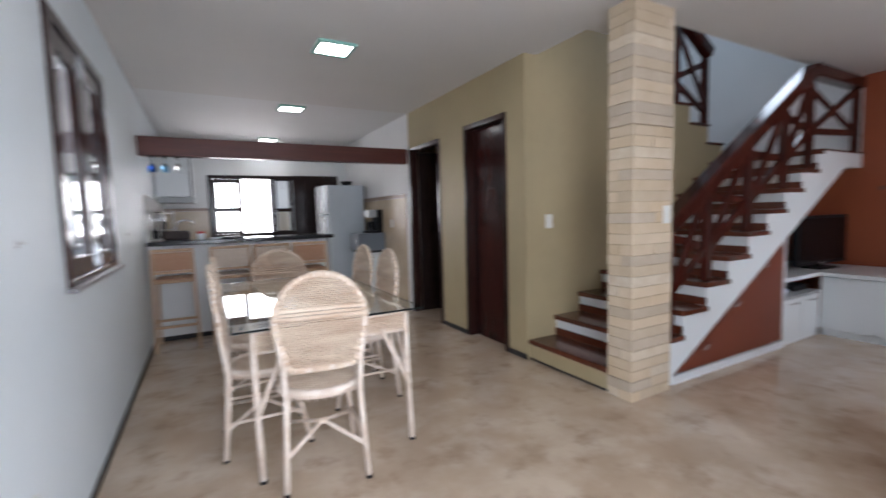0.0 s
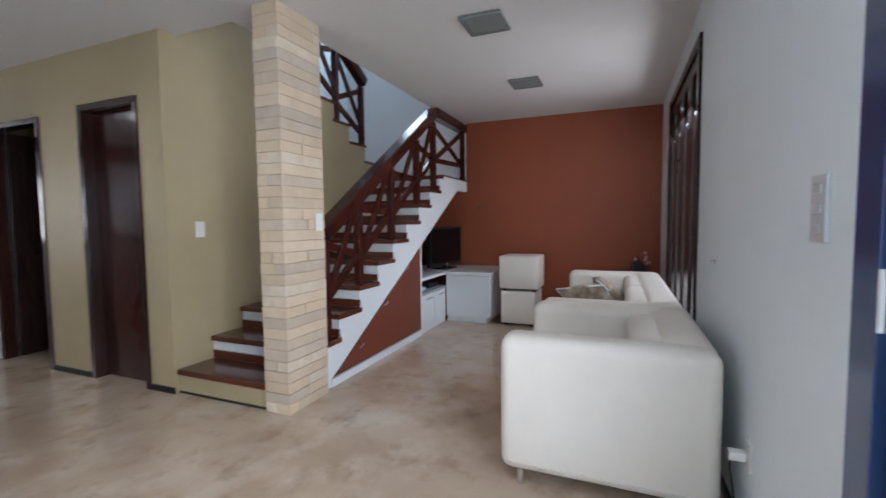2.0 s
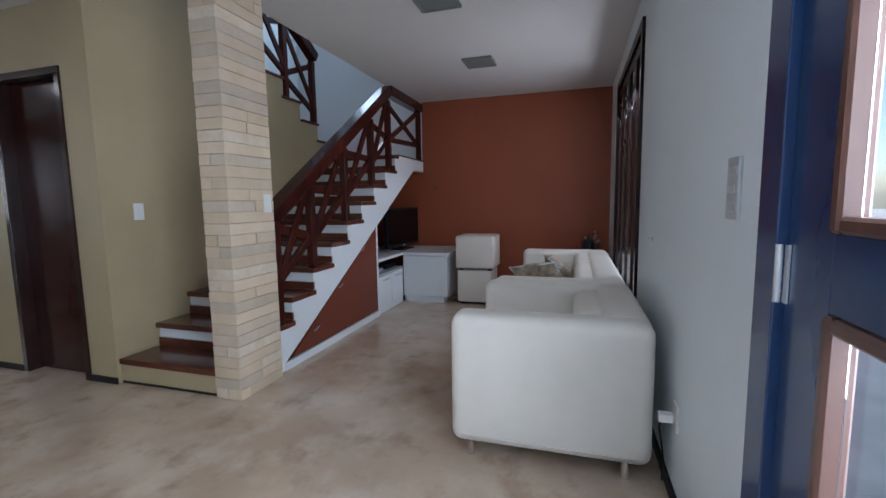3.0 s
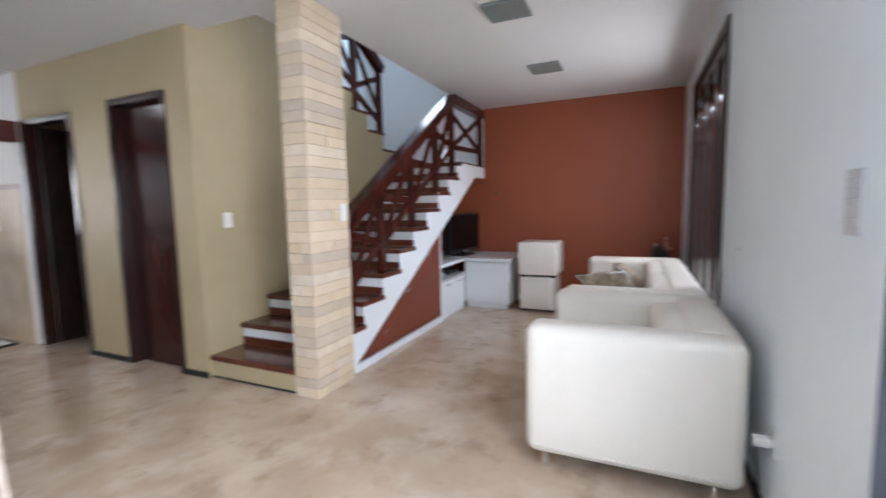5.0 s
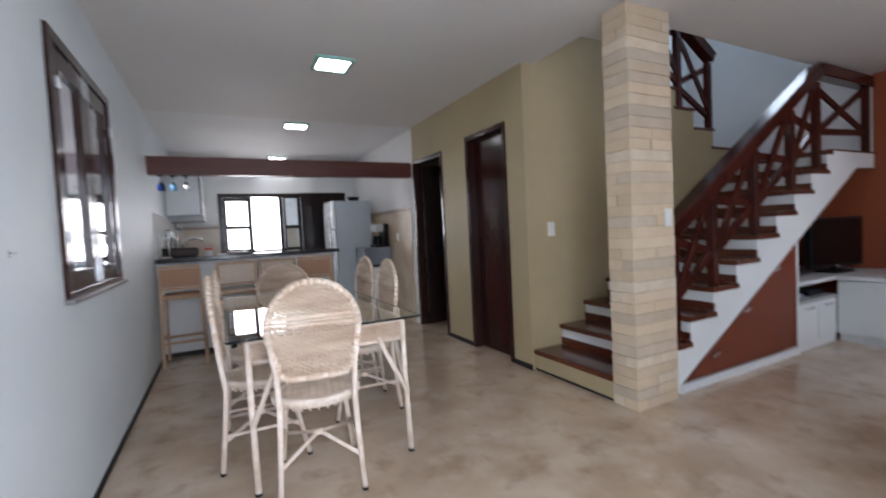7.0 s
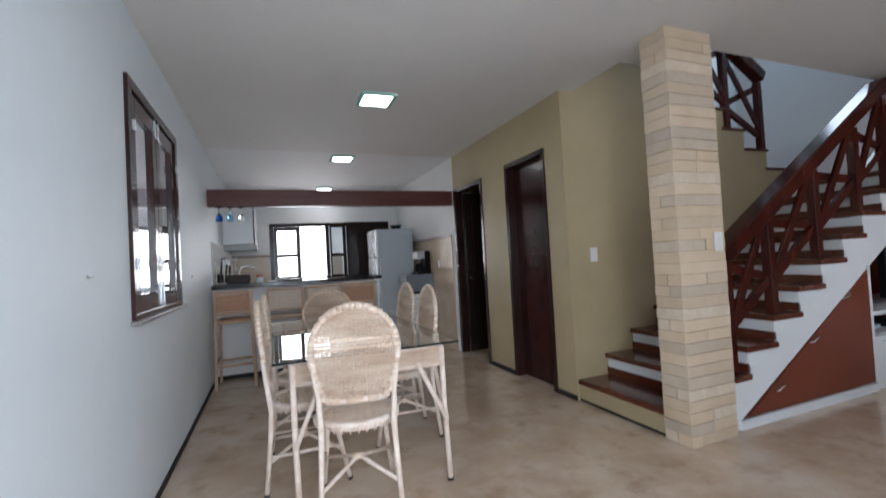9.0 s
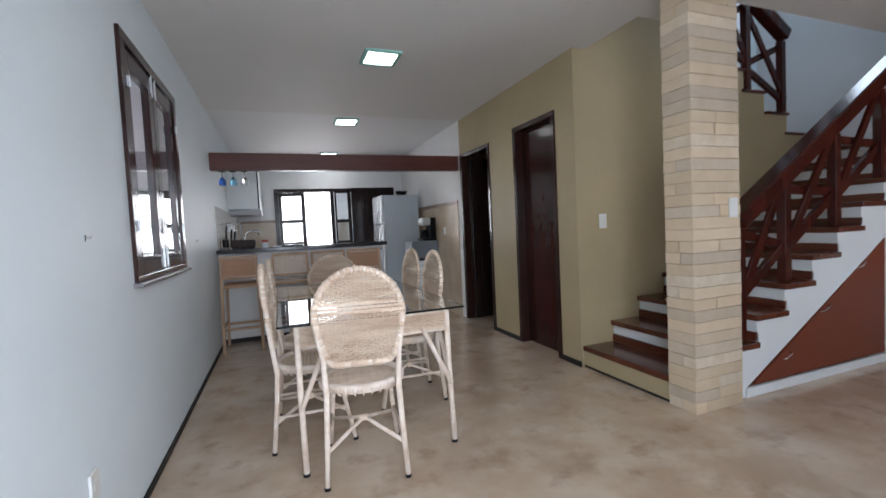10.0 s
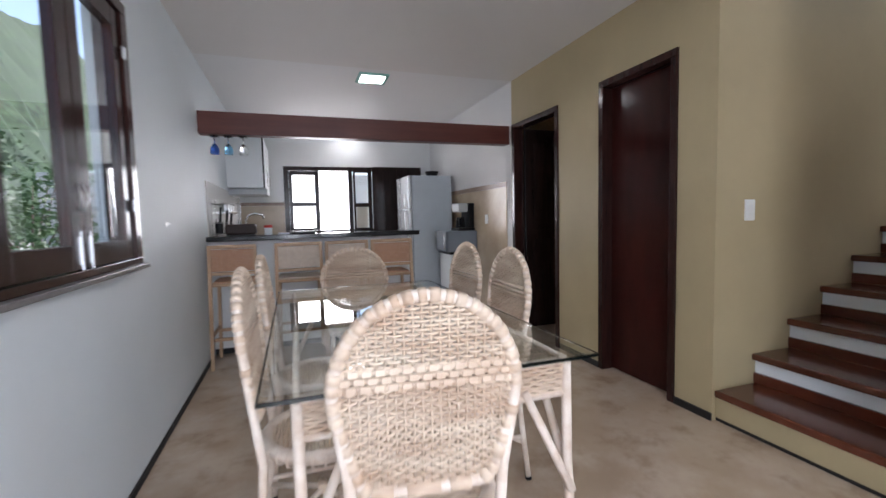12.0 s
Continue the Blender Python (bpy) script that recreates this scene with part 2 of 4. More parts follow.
def cyl(bm, a, b, r0, r1=None, n=12):
    a, b = Vector(a), Vector(b)
    d = b - a
    m = Matrix.Translation((a + b) / 2) @ d.to_track_quat("Z", "Y").to_matrix().to_4x4()
    bmesh.ops.create_cone(bm, cap_ends=True, segments=n, radius1=r0, radius2=r0 if r1 is None else r1, depth=d.length, matrix=m)
    return bm


def tube(bm, pts, r, n=6, closed=False):
    pts = [Vector(p) for p in pts]
    rings = []
    count = len(pts)
    d0 = (pts[1] - pts[0]).normalized()
    side = d0.cross(Vector((0, 0, 1)))
    if side.length < 0.2:
        side = d0.cross(Vector((0, 1, 0)))
    for i, p in enumerate(pts):
        a = pts[(i - 1) % count] if closed or i else p
        b = pts[(i + 1) % count] if closed or i < count - 1 else p
        d = (b - a).normalized()
        side = (side - d * side.dot(d)).normalized()
        up = side.cross(d)
        rr = r[i] if isinstance(r, (list, tuple)) else r
        rings.append([bm.verts.new(p + side * (rr * math.cos(k * math.tau / n)) + up * (rr * math.sin(k * math.tau / n))) for k in range(n)])
    for i in range(count if closed else count - 1):
        a, b = rings[i], rings[(i + 1) % count]
        for k in range(n):
            f = bm.faces.new((a[k], a[(k + 1) % n], b[(k + 1) % n], b[k]))
            f.smooth = True
    if not closed:
        bm.faces.new(list(reversed(rings[0])))
        bm.faces.new(rings[-1])
    return bm


def board(bm, a, b, w, t, normal=(0, 1, 0)):
    a, b, nrm = Vector(a), Vector(b), Vector(normal).normalized()
    d = (b - a).normalized()
    side = d.cross(nrm).normalized()
    mid = (a + b) / 2
    m = Matrix((side, nrm, d)).transposed().to_4x4()
    m.translation = mid
    bmesh.ops.create_cube(bm, size=1.0, matrix=m @ Matrix.Diagonal((w, t, (b - a).length, 1)))
    return bm


def prism(bm, outline, y0, y1):
    """An outline in x and z, drawn out along y."""
    a = [bm.verts.new((x, y0, z)) for x, z in outline]
    b = [bm.verts.new((x, y1, z)) for x, z in outline]
    bm.faces.new(a)
    bm.faces.new(list(reversed(b)))
    n = len(a)
    for i in range(n):
        bm.faces.new((a[i], b[i], b[(i + 1) % n], a[(i + 1) % n]))
    bmesh.ops.recalc_face_normals(bm, faces=bm.faces[:])
    return bm


def mesh_of(name, bm, mat, smooth=False):
    bmesh.ops.recalc_face_normals(bm, faces=bm.faces[:])
    me = bpy.data.meshes.new(name)
    if smooth:
        for f in bm.faces:
            f.smooth = True
    bm.to_mesh(me)
    bm.free()
    me.materials.append(mat)
    return me


def part(name, bm, mat, parent=None, label="", smooth=False, kind="", bevel=0.0):
    ob = new(name, mesh_of(name, bm, mat, smooth))
    if parent:
        ob.parent = parent
    if bevel:
        mod = ob.modifiers.new("soft_edges", "BEVEL")
        mod.width, mod.segments, mod.limit_method = bevel, 2, "ANGLE"
    if label or kind:
        tagged(ob, label, kind=kind)
    return ob


def thing(name, label, category, place=(0, 0, 0), turn=0, group=""):
    ob = new(name)
    ob.matrix_world = pose(*place, 0, 0, turn)
    ob.empty_display_size = 0.1
    return tagged(ob, label, category, group)


def B(*a, **k):
    return box(bmesh.new(), *a, **k)


def structure(name, bm, mat, label, parent=None, bevel=0.0):
    return part(name, bm, mat, parent, label, kind="structure", bevel=bevel)


def wall_with_holes(bm, axis, at0, at1, lo, hi, z0, z1, holes):
    """A wall across 'axis' from lo to hi with holes (a, b, bottom, top)."""
    def put(a, b, c, d):
        if b - a > 1e-4 and d - c > 1e-4:
            if axis == "x":
                box(bm, at0, at1, a, b, c, d)
            else:
                box(bm, a, b, at0, at1, c, d)
    cur = lo
    for a, b, c, d in sorted(holes):
        put(cur, a, z0, z1)
        put(a, b, z0, c)
        put(a, b, d, z1)
        cur = b
    put(cur, hi, z0, z1)
    return bm


# ---- large structure ----
T = 0.16
structure("ground", B(-60, 60, -60, 60, -0.42, -0.30), M_GROUND, "pale paved ground outside the house")
structure("floor", B(XW - T, XE + T, YS - T, YN + T, -0.12, 0.0), M_FLOOR, "polished mottled tan cement floor")

W1 = (2.52, 3.70, 1.012, 2.232)
bm = wall_with_holes(bmesh.new(), "x", XW - T, XW, YS - T, YN + T, 0, ZC, [W1])
structure("wall_west", bm, M_DAYTINT, "smooth white painted wall with a window")
DOOR_S = (-0.165, 1.445, 0.0, 2.2)
WIN_S = (3.44, 5.20, 0.30, 2.39)
bm = wall_with_holes(bmesh.new(), "y", YS - T, YS, XW, XE + T, 0, ZC, [DOOR_S, WIN_S])
structure("wall_south", bm, M_DAYTINT, "white painted wall with entrance door and tall window")
KW = (0.10, 2.25, 0.995, 2.03)
bm = wall_with_holes(bmesh.new(), "y", YN, YN + T, XW, 2.56, 0, ZC, [KW])
structure("wall_north", bm, M_WHITE, "white kitchen wall with a wide wooden window")
D2 = (3.24, 3.95, 0.0, 2.18)
D1 = (4.48, 5.32, 0.0, 2.15)
bm = wall_with_holes(bmesh.new(), "x", XB, XB + 0.12, YSP, 5.33, 0, ZC, [D2, D1])
structure("wall_doors", bm, M_BEIGE, "olive beige painted wall with two dark doors")
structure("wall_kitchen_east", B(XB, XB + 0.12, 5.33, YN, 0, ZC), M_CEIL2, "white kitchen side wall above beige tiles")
structure("wall_east", box(B(XE, XE + T, YS, 2.0, 0, ZC), XE, XE + T, 2.0, YUP + T, 0, 1.66), M_ORANGE, "terracotta orange painted end wall")
structure("wall_east_landing", B(XE, XE + T, 2.0, YUP + T, 1.66, ZC), M_WHITE, "white wall beside the stair landing")
# unseen window opening, added out of view to let the stair daylight in
bm = wall_with_holes(bmesh.new(), "x", XE, XE + T, 1.9, YUP + T, ZC, ZUP, [(2.3, 3.6, 4.0, 5.0)])
structure("wall_east_upper", bm, M_WHITE, "white upper stairwell wall with an unseen, assumed window")
structure("wall_stairwell_back", B(2.54, XE, YUP, YUP + T, 0, ZUP), M_DAYTINT, "white stairwell wall with bluish daylight in its colour")
# unseen upper walls and roof, added to shut out sun and sky
structure("wall_stairwell_west", B(2.40, 2.54, 1.9, YUP + T, ZC + 0.2, ZUP), M_WHITE, "white unseen wall added to close the upper stairwell")
structure("wall_stairwell_south", B(2.54, XE, 1.95, 2.07, ZC + 0.2, ZUP), M_WHITE, "white unseen wall added to close the upper stairwell")
structure("roof", B(XW - 0.5, XE + 0.5, YS - 0.7, YN + 0.5, ZUP, ZUP + 0.15), M_CEIL, "unseen roof slab added to keep sun and sky out")
structure("wall_upper_outer", box(B(XW - T, XW, YS - T, YN + T, ZC + 0.2, ZUP), XW, XE, YS - T, YS, ZC + 0.2, ZUP), M_OUTWALL, "unseen upper outer wall added to close the storey")

bm = bmesh.new()
box(bm, XW, XE, YS, 2.10, ZC, ZC + 0.2)
box(bm, XW, 2.55, 2.10, 5.33, ZC, ZC + 0.2)
box(bm, 2.55, 2.92, 2.10, 2.43, ZC, ZC + 0.2)
box(bm, 2.55, XE, YUP + T, 6.2, ZC, ZC + 0.2)
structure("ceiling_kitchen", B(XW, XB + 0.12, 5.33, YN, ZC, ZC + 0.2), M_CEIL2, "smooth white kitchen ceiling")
structure("ceiling", bm, M_CEIL, "smooth white ceiling with an opening over the stairs")

# dark room behind the open kitchen-side door
bm = bmesh.new()
box(bm, XB + 0.12, 4.4, 5.9, 6.0, 0, ZC)
box(bm, XB + 0.12, 4.4, 4.12, 4.18, 0, ZC)
box(bm, 4.4, 4.5, 4.12, 6.0, 0, ZC)
structure("wall_side_room", bm, M_BEIGE, "beige walls of an unlit side room")

# spine wall between the flights, stepped on top
NX = [5.34, 5.05, 4.71, 4.42, 4.13, 3.84, 3.55, 3.26, 2.97, 2.68]
LAND = 10 * RISE
out = [(XB + 0.12, 0), (5.34, 0), (5.34, LAND)]
z = LAND
for i in range(len(NX)):
    z += 0.195
    out.append((NX[i], z))
    out.append((NX[i + 1] if i + 1 < len(NX) else XB + 0.12, z))
structure("wall_spine", prism(bmesh.new(), out, YSP, YSP + 0.11), M_BEIGE, "olive beige wall stepping up with the upper stairs")

# beam and baseboards
beam = structure("beam", B(XW, XB - 0.002, YBEAM, YBEAM + 0.12, 1.96, 2.15), M_BEAM, "reddish brown wooden beam across the kitchen opening", bevel=0.004)
bm = bmesh.new()
box(bm, XW, XW + 0.010, YS, 5.45, 0, 0.034)
structure("baseboard", bm, M_BASE, "thin black baseboard along the white wall")
bm = bmesh.new()
box(bm, XB - 0.010, XB, YSP, 3.24, 0, 0.045)
box(bm, XB - 0.010, XB, 3.95, 4.48, 0, 0.045)
structure("baseboard", bm, M_BASE, "thin black baseboard along the beige wall")
structure("baseboard", B(1.5, XE, YS, YS + 0.014, 0, 0.05), M_BASE, "thin black baseboard")
structure("baseboard", B(XE - 0.012, XE, YS, 1.4, 0, 0.055), M_BASE, "thin dark baseboard under the orange wall")


# ---- doors ----
def framed_door(name, y0, y1, top, label, leaf_label):
    """A frame round an opening in the beige wall, as one thing with a leaf."""
    fr = thing(name, label, "door", (XB, y0, 0))
    x0, x1 = -0.012, 0.10
    w = y1 - y0
    bm = bmesh.new()
    box(bm, x0, x1, 0.002, 0.05, 0, top - 0.052)
    box(bm, x0, x1, w - 0.05, w - 0.002, 0, top - 0.052)
    box(bm, x0, x1, 0.002, w - 0.002, top - 0.05, top - 0.002)
    part("door_frame", bm, M_FRAME, fr, bevel=0.003)
    return fr, w


d, w = framed_door("door_closed", D2[0], D2[1], D2[3], "dark red-brown closed wooden door in a glossy dark frame", "")
leaf = part("leaf", B(0.075, 0.098, 0.052, w - 0.052, 0.01, D2[3] - 0.055), M_LEAFWOOD, d, "glossy dark red-brown door leaf", bevel=0.002)
d, w = framed_door("door_open", D1[0], D1[1], D1[3], "dark wooden door opened inward to an unlit room", "")
leaf = part("leaf", B(0.102, 0.80, w - 0.09, w - 0.055, 0.01, D1[3] - 0.055), M_DARK, d, "dark open door leaf", bevel=0.002)
for za, zb in ((0.16, 0.95), (1.06, 1.95)):
    part("raised_panel", B(0.2, 0.7, w - 0.10, w - 0.091, za, zb, 0.004), M_DARK, leaf)

# entrance door in the south wall: one leaf shut, open half added for daylight
d = thing("entrance_door", "dark blue wooden door with glass panes and reddish beads", "door", (0.635, YS, 0))
bm = bmesh.new()
box(bm, -0.80, -0.745, -0.12, 0.012, 0, 2.2)
box(bm, 0.710, 0.81, -0.12, 0.012, 0, 2.2)
box(bm, -0.743, 0.708, -0.12, 0.012, 2.145, 2.2)
part("door_frame", bm, M_BLUEDOOR, d, "dark blue door frame", bevel=0.003)
bm = bmesh.new()
P = ((0.22, 1.04), (1.177, 2.02))
box(bm, 0.0, 0.12, -0.05, -0.008, 0.01, 2.14)
box(bm, 0.545, 0.708, -0.05, -0.008, 0.01, 2.14)
for za, zb in ((0.01, 0.22), (1.04, 1.177), (2.02, 2.14)):
    box(bm, 0.12, 0.545, -0.05, -0.008, za, zb)
leaf = part("leaf", bm, M_BLUEDOOR, d, "dark blue glossy door leaf", bevel=0.002)
for za, zb in P:
    bm = bmesh.new()
    for a in (0.121, 0.516):
        box(bm, a, a + 0.028, -0.045, 0.004, za + 0.001, zb - 0.001, 0.006)
    for c in (za + 0.001, zb - 0.029):
        box(bm, 0.15, 0.515, -0.045, 0.004, c, c + 0.028, 0.006)
    part("glazing_bead", bm, M_BEAD, leaf)
    pane = part("pane", B(0.15, 0.515, -0.031, -0.026, za + 0.03, zb - 0.03), M_PANE, leaf, "clear glass pane")
    pane.visible_shadow = False
for z in (0.32, 1.083, 1.85):
    bm = cyl(bmesh.new(), (0.709, 0.006, z - 0.06), (0.709, 0.006, z + 0.06), 0.007)
    box(bm, 0.689, 0.707, -0.007, -0.003, z - 0.06, z + 0.06)
    for q in range(1, 5):
        cyl(bm, (0.709, 0.006, z - 0.062 + q * 0.024), (0.709, 0.006, z - 0.059 + q * 0.024), 0.0085)
    part("hinge", bm, M_INOX, leaf, "steel butt hinge")


# ---- windows ----
def pane_part(parent, *b):
    p = part("pane", B(*b), M_PANE, parent, "clear glass pane")
    p.visible_shadow = False
    return p


y0, y1, z0, z1 = W1
win = thing("window_1", "dark-framed casement window with two tall glass leaves", "window", (XW, (y0 + y1) / 2, z0))
h, hw = z1 - z0, (y1 - y0) / 2
bm = bmesh.new()
for s in (-1, 1):
    box(bm, -0.10, 0.018, s * hw - 0.035 * (s > 0) * 2 if s > 0 else -hw, (hw if s > 0 else -hw + 0.07), 0.03, h - 0.055)
box(bm, -0.10, 0.018, -hw, hw, h - 0.055, h)
box(bm, -0.10, 0.018, -hw, hw, 0, 0.03)
part("window_frame", bm, M_FRAME, win, bevel=0.003)
part("window_sill", B(-0.02, 0.04, -hw - 0.02, hw + 0.02, -0.022, -0.002), M_SILL, win, "thin grey stone sill", bevel=0.003)
for s in (-1, 1):
    ya, yb = (0.003, hw - 0.073) if s > 0 else (-hw + 0.073, -0.003)
    bm = bmesh.new()
    box(bm, -0.035, 0.006, ya, ya + 0.085, 0.032, h - 0.057)
    box(bm, -0.035, 0.006, yb - 0.085, yb, 0.032, h - 0.057)
    box(bm, -0.035, 0.006, ya + 0.085, yb - 0.085, 0.032, 0.122)
    box(bm, -0.035, 0.006, ya + 0.085, yb - 0.085, h - 0.15, h - 0.057)
    leaf = part("casement", bm, M_FRAME, win, bevel=0.003)
    pane_part(leaf, -0.017, -0.013, ya + 0.083, yb - 0.083, 0.120, h - 0.148)
    yh = hw - 0.073 if s > 0 else -hw + 0.073
    for z in (0.25, h - 0.27):
        bm = B(0.018, 0.024, yh - 0.02, yh + 0.02, z, z + 0.055, 0.002)
        cyl(bm, (0.026, yh, z), (0.026, yh, z + 0.055), 0.005)
        part("hinge", bm, M_INOX, leaf, "steel hinge")
    for za, zb in ((0.05, 0.15), (h - 0.16, h - 0.07)):
        bm = B(0.007, 0.011, s * 0.04 - 0.010, s * 0.04 + 0.010, za, zb, 0.001)
        cyl(bm, (0.014, s * 0.04, za - 0.02), (0.014, s * 0.04, zb + 0.02), 0.003)
        part("bolt", bm, M_INOX, leaf, "steel sliding bolt")
for s in (-1, 1):
    part("handle", tube(bmesh.new(), [(0.008, s * 0.015, 0.24), (0.022, s * 0.035, 0.29), (0.008, s * 0.02, 0.34)], 0.003), M_INOX, win, "small wire pull handle")

x0, x1, z0, z1 = KW
win = thing("window_2", "wide dark wooden kitchen window with open shutters", "window", (x0, YN, z0))
w, h = x1 - x0, z1 - z0
bm = bmesh.new()
box(bm, 0, 0.07, -0.012, 0.10, 0.06, h - 0.06)
box(bm, w - 0.06, w, -0.012, 0.10, 0.06, h - 0.06)
box(bm, 0.955, 1.02, -0.012, 0.10, 0.06, h - 0.06)
box(bm, 0, w, -0.012, 0.10, h - 0.06, h)
box(bm, 0, w, -0.012, 0.10, 0, 0.06)
part("window_frame", bm, M_DARK, win, bevel=0.003)
bm = bmesh.new()
box(bm, 0.072, 0.125, 0.02, 0.055, 0.062, h - 0.062)
box(bm, 0.445, 0.515, 0.02, 0.055, 0.062, h - 0.062)
box(bm, 0.125, 0.445, 0.02, 0.055, 0.062, 0.10)
box(bm, 0.125, 0.445, 0.02, 0.055, h - 0.13, h - 0.062)
box(bm, 0.125, 0.445, 0.02, 0.055, 0.43, 0.495)
leaf = part("casement", bm, M_DARK, win, bevel=0.003)
pane_part(leaf, 0.125, 0.445, 0.035, 0.039, 0.10, 0.44)
pane_part(leaf, 0.125, 0.445, 0.035, 0.039, 0.49, h - 0.13)
# pane added here so the daylight lamp behind it shows white
pane_part(win, 0.517, 0.953, 0.035, 0.039, 0.062, h - 0.062)
bm = bmesh.new()
for a, b in ((1.03, 1.06), (1.26, 1.32)):
    box(bm, a, b, -0.05, -0.016, 0.03, h - 0.03)
for c, dz in ((0.03, 0.08), (0.41, 0.47), (h - 0.09, h - 0.03)):
    box(bm, 1.06, 1.26, -0.05, -0.016, c, dz)
leaf = part("casement", bm, M_DARK, win, "dark casement leaf swung into the room", bevel=0.003)
pane_part(leaf, 1.06, 1.26, -0.035, -0.031, 0.47, h - 0.09)
pane_part(leaf, 1.06, 1.26, -0.035, -0.031, 0.08, 0.41)
part("curtain", B(1.07, 1.25, -0.012, 0.0, 0.08, 0.42), M_CURTAIN, leaf, "pale cloth behind the lower pane")
bm = B(1.33, 2.14, -0.040, -0.013, 0.01, h + 0.005, 0.003)
for k in range(1, 4):
    a = 1.33 + k * 0.2025
    box(bm, a - 0.012, a + 0.012, -0.044, -0.0401, 0.03, h - 0.02, 0.0015)
part("shutter", bm, M_DARK, win, "solid dark boarded shutter")

x0, x1, z0, z1 = WIN_S
win = thing("window_3", "tall dark wooden folding window with glass strips", "window", ((x0 + x1) / 2, YS, z0))
hw, h = (x1 - x0) / 2, z1 - z0
bm = bmesh.new()
box(bm, -hw, -hw + 0.06, -0.10, 0.02, 0.06, h - 0.07)
box(bm, hw - 0.06, hw, -0.10, 0.02, 0.06, h - 0.07)
box(bm, -hw, hw, -0.10, 0.02, h - 0.07, h)
box(bm, -hw, hw, -0.10, 0.02, 0, 0.06)
part("window_frame", bm, M_DARK, win, bevel=0.003)
n = 4
lw = (2 * hw - 0.124) / n
for k in range(n):
    a = -hw + 0.062 + k * lw
    bm = bmesh.new()
    box(bm, a + 0.002, a + 0.09, -0.04, 0.004, 0.062, h - 0.072)
    box(bm, a + lw - 0.09, a + lw - 0.002, -0.04, 0.004, 0.062, h - 0.072)
    box(bm, a + 0.09, a + lw - 0.09, -0.04, 0.004, 0.062, 0.17)
    box(bm, a + 0.09, a + lw - 0.09, -0.04, 0.004, h - 0.17, h - 0.072)
    leaf = part("casement", bm, M_DARK, win, bevel=0.003)
    pane_part(leaf, a + 0.088, a + lw - 0.088, -0.02, -0.016, 0.168, h - 0.168)
    for z in (0.2, h - 0.3):
        part("hinge", B(a - 0.02, a + 0.02, 0.006, 0.012, z, z + 0.08, 0.003), M_INOX, leaf, "steel hinge")


# ---- column: stone-faced, brick by brick at the end of the file ----
CX0, CX1, CY0, CY1 = 2.43, 2.835, 1.94, 2.135
column = structure("column", B(CX0 + 0.006, CX1 - 0.006, CY0 + 0.006, CY1 - 0.006, 0, ZC), M_MORTAR, "sand-coloured brick-faced column with thin joints")

# ---- stairs ----
stairs = thing("staircase", "white-painted stair flight with varnished red-brown treads", "staircase", (X1, YSTR, 0))
SW = YSP - YSTR
NOSE = 10
bm = bmesh.new()
pts = []
for k in range(2, NOSE):
    x = GOING * (k - 1) + 0.03
    pts += [(x, (k - 1) * RISE - 0.0), (x, k * RISE - 0.04)]
pts += [(GOING * 9 + 0.03, 9 * RISE), (GOING * 9 + 0.03, 10 * RISE - 0.0)]
pts += [(XE - X1 - 0.002, 10 * RISE), (XE - X1 - 0.002, 1.65), (5.72 - X1, 1.65), (2.94 - X1, 0.06), (2.94 - X1, 0.0), (0.325, 0.0)]
pts = [(0.325, 0.0), (0.325, RISE)] + pts[1:]
part("stringer", prism(bmesh.new(), pts, 0, 0.07), M_LAC, stairs, "white painted stepped stringer")
bm = bmesh.new()
box(bm, 0.012, 0.03, CY1 - YSTR, SW - 0.002, 0.022, RISE - 0.04)
part("first_riser", bm, M_BEIGE, stairs, "beige painted lowest step face")
bm = bmesh.new()
box(bm, 0.018, 0.03, CY1 - YSTR, SW - 0.002, 0.0, 0.022)
part("plinth", bm, M_BASE, stairs, "black strip under the lowest step")
for k in range(1, NOSE + 1):
    x = GOING * (k - 1)
    ya = CY1 - YSTR + 0.002 if k == 1 else -0.03
    ln = GOING + 0.03 if k < NOSE else 0.10
    if k == 2:
        bm = bmesh.new()
        box(bm, x, x + ln, CY1 - YSTR + 0.002, SW - 0.003, k * RISE - 0.04, k * RISE, 0.008, 2)
        box(bm, CX1 - X1 + 0.003, x + ln, -0.03, CY1 - YSTR + 0.001, k * RISE - 0.04, k * RISE, 0.008, 2)
    else:
        bm = B(x, x + ln, ya, SW - 0.003, k * RISE - 0.04, k * RISE, 0.008, 2)
    part("tread", bm, M_TREAD, stairs)
    if k > 1:
        part("riser", B(x + 0.034, x + 0.05, 0.072, SW - 0.003, (k - 1) * RISE + 0.062, k * RISE - 0.042), M_LAC, stairs, "white painted riser")
        part("riser_skirting", B(x + 0.022, x + 0.048, 0.0 if k > 2 else CY1 - YSTR + 0.01, SW - 0.003, (k - 1) * RISE + 0.001, (k - 1) * RISE + 0.06), M_TREAD, stairs)
lx = GOING * 9 + 0.10
part("landing", B(lx, XE - X1 - 0.002, 0.07, YUP - YSTR - 0.002, 1.66, 10 * RISE - 0.001), M_WHITE, stairs, "white landing slab")
part("landing_floor", B(lx, XE - X1 - 0.002, -0.02, YUP - YSTR - 0.002, 10 * RISE, 10 * RISE + 0.015), M_TREAD, stairs)

upper = thing("upper_staircase", "upper stair flight with dark edged steps behind a beige wall", "staircase", (5.34, YSP + 0.112, LAND))
for i in range(len(NX)):
    x = NX[i] - 5.34
    z = (i + 1) * 0.195
    part("tread", B(x - 0.32, x + 0.02, -0.13, YUP - YSP - 0.115, z + 0.002, z + 0.03, 0.005), M_TREAD, upper)
    part("riser", B(x - 0.02, x - 0.005, 0, YUP - YSP - 0.115, z - 0.165, z), M_LAC, upper, "white painted riser")


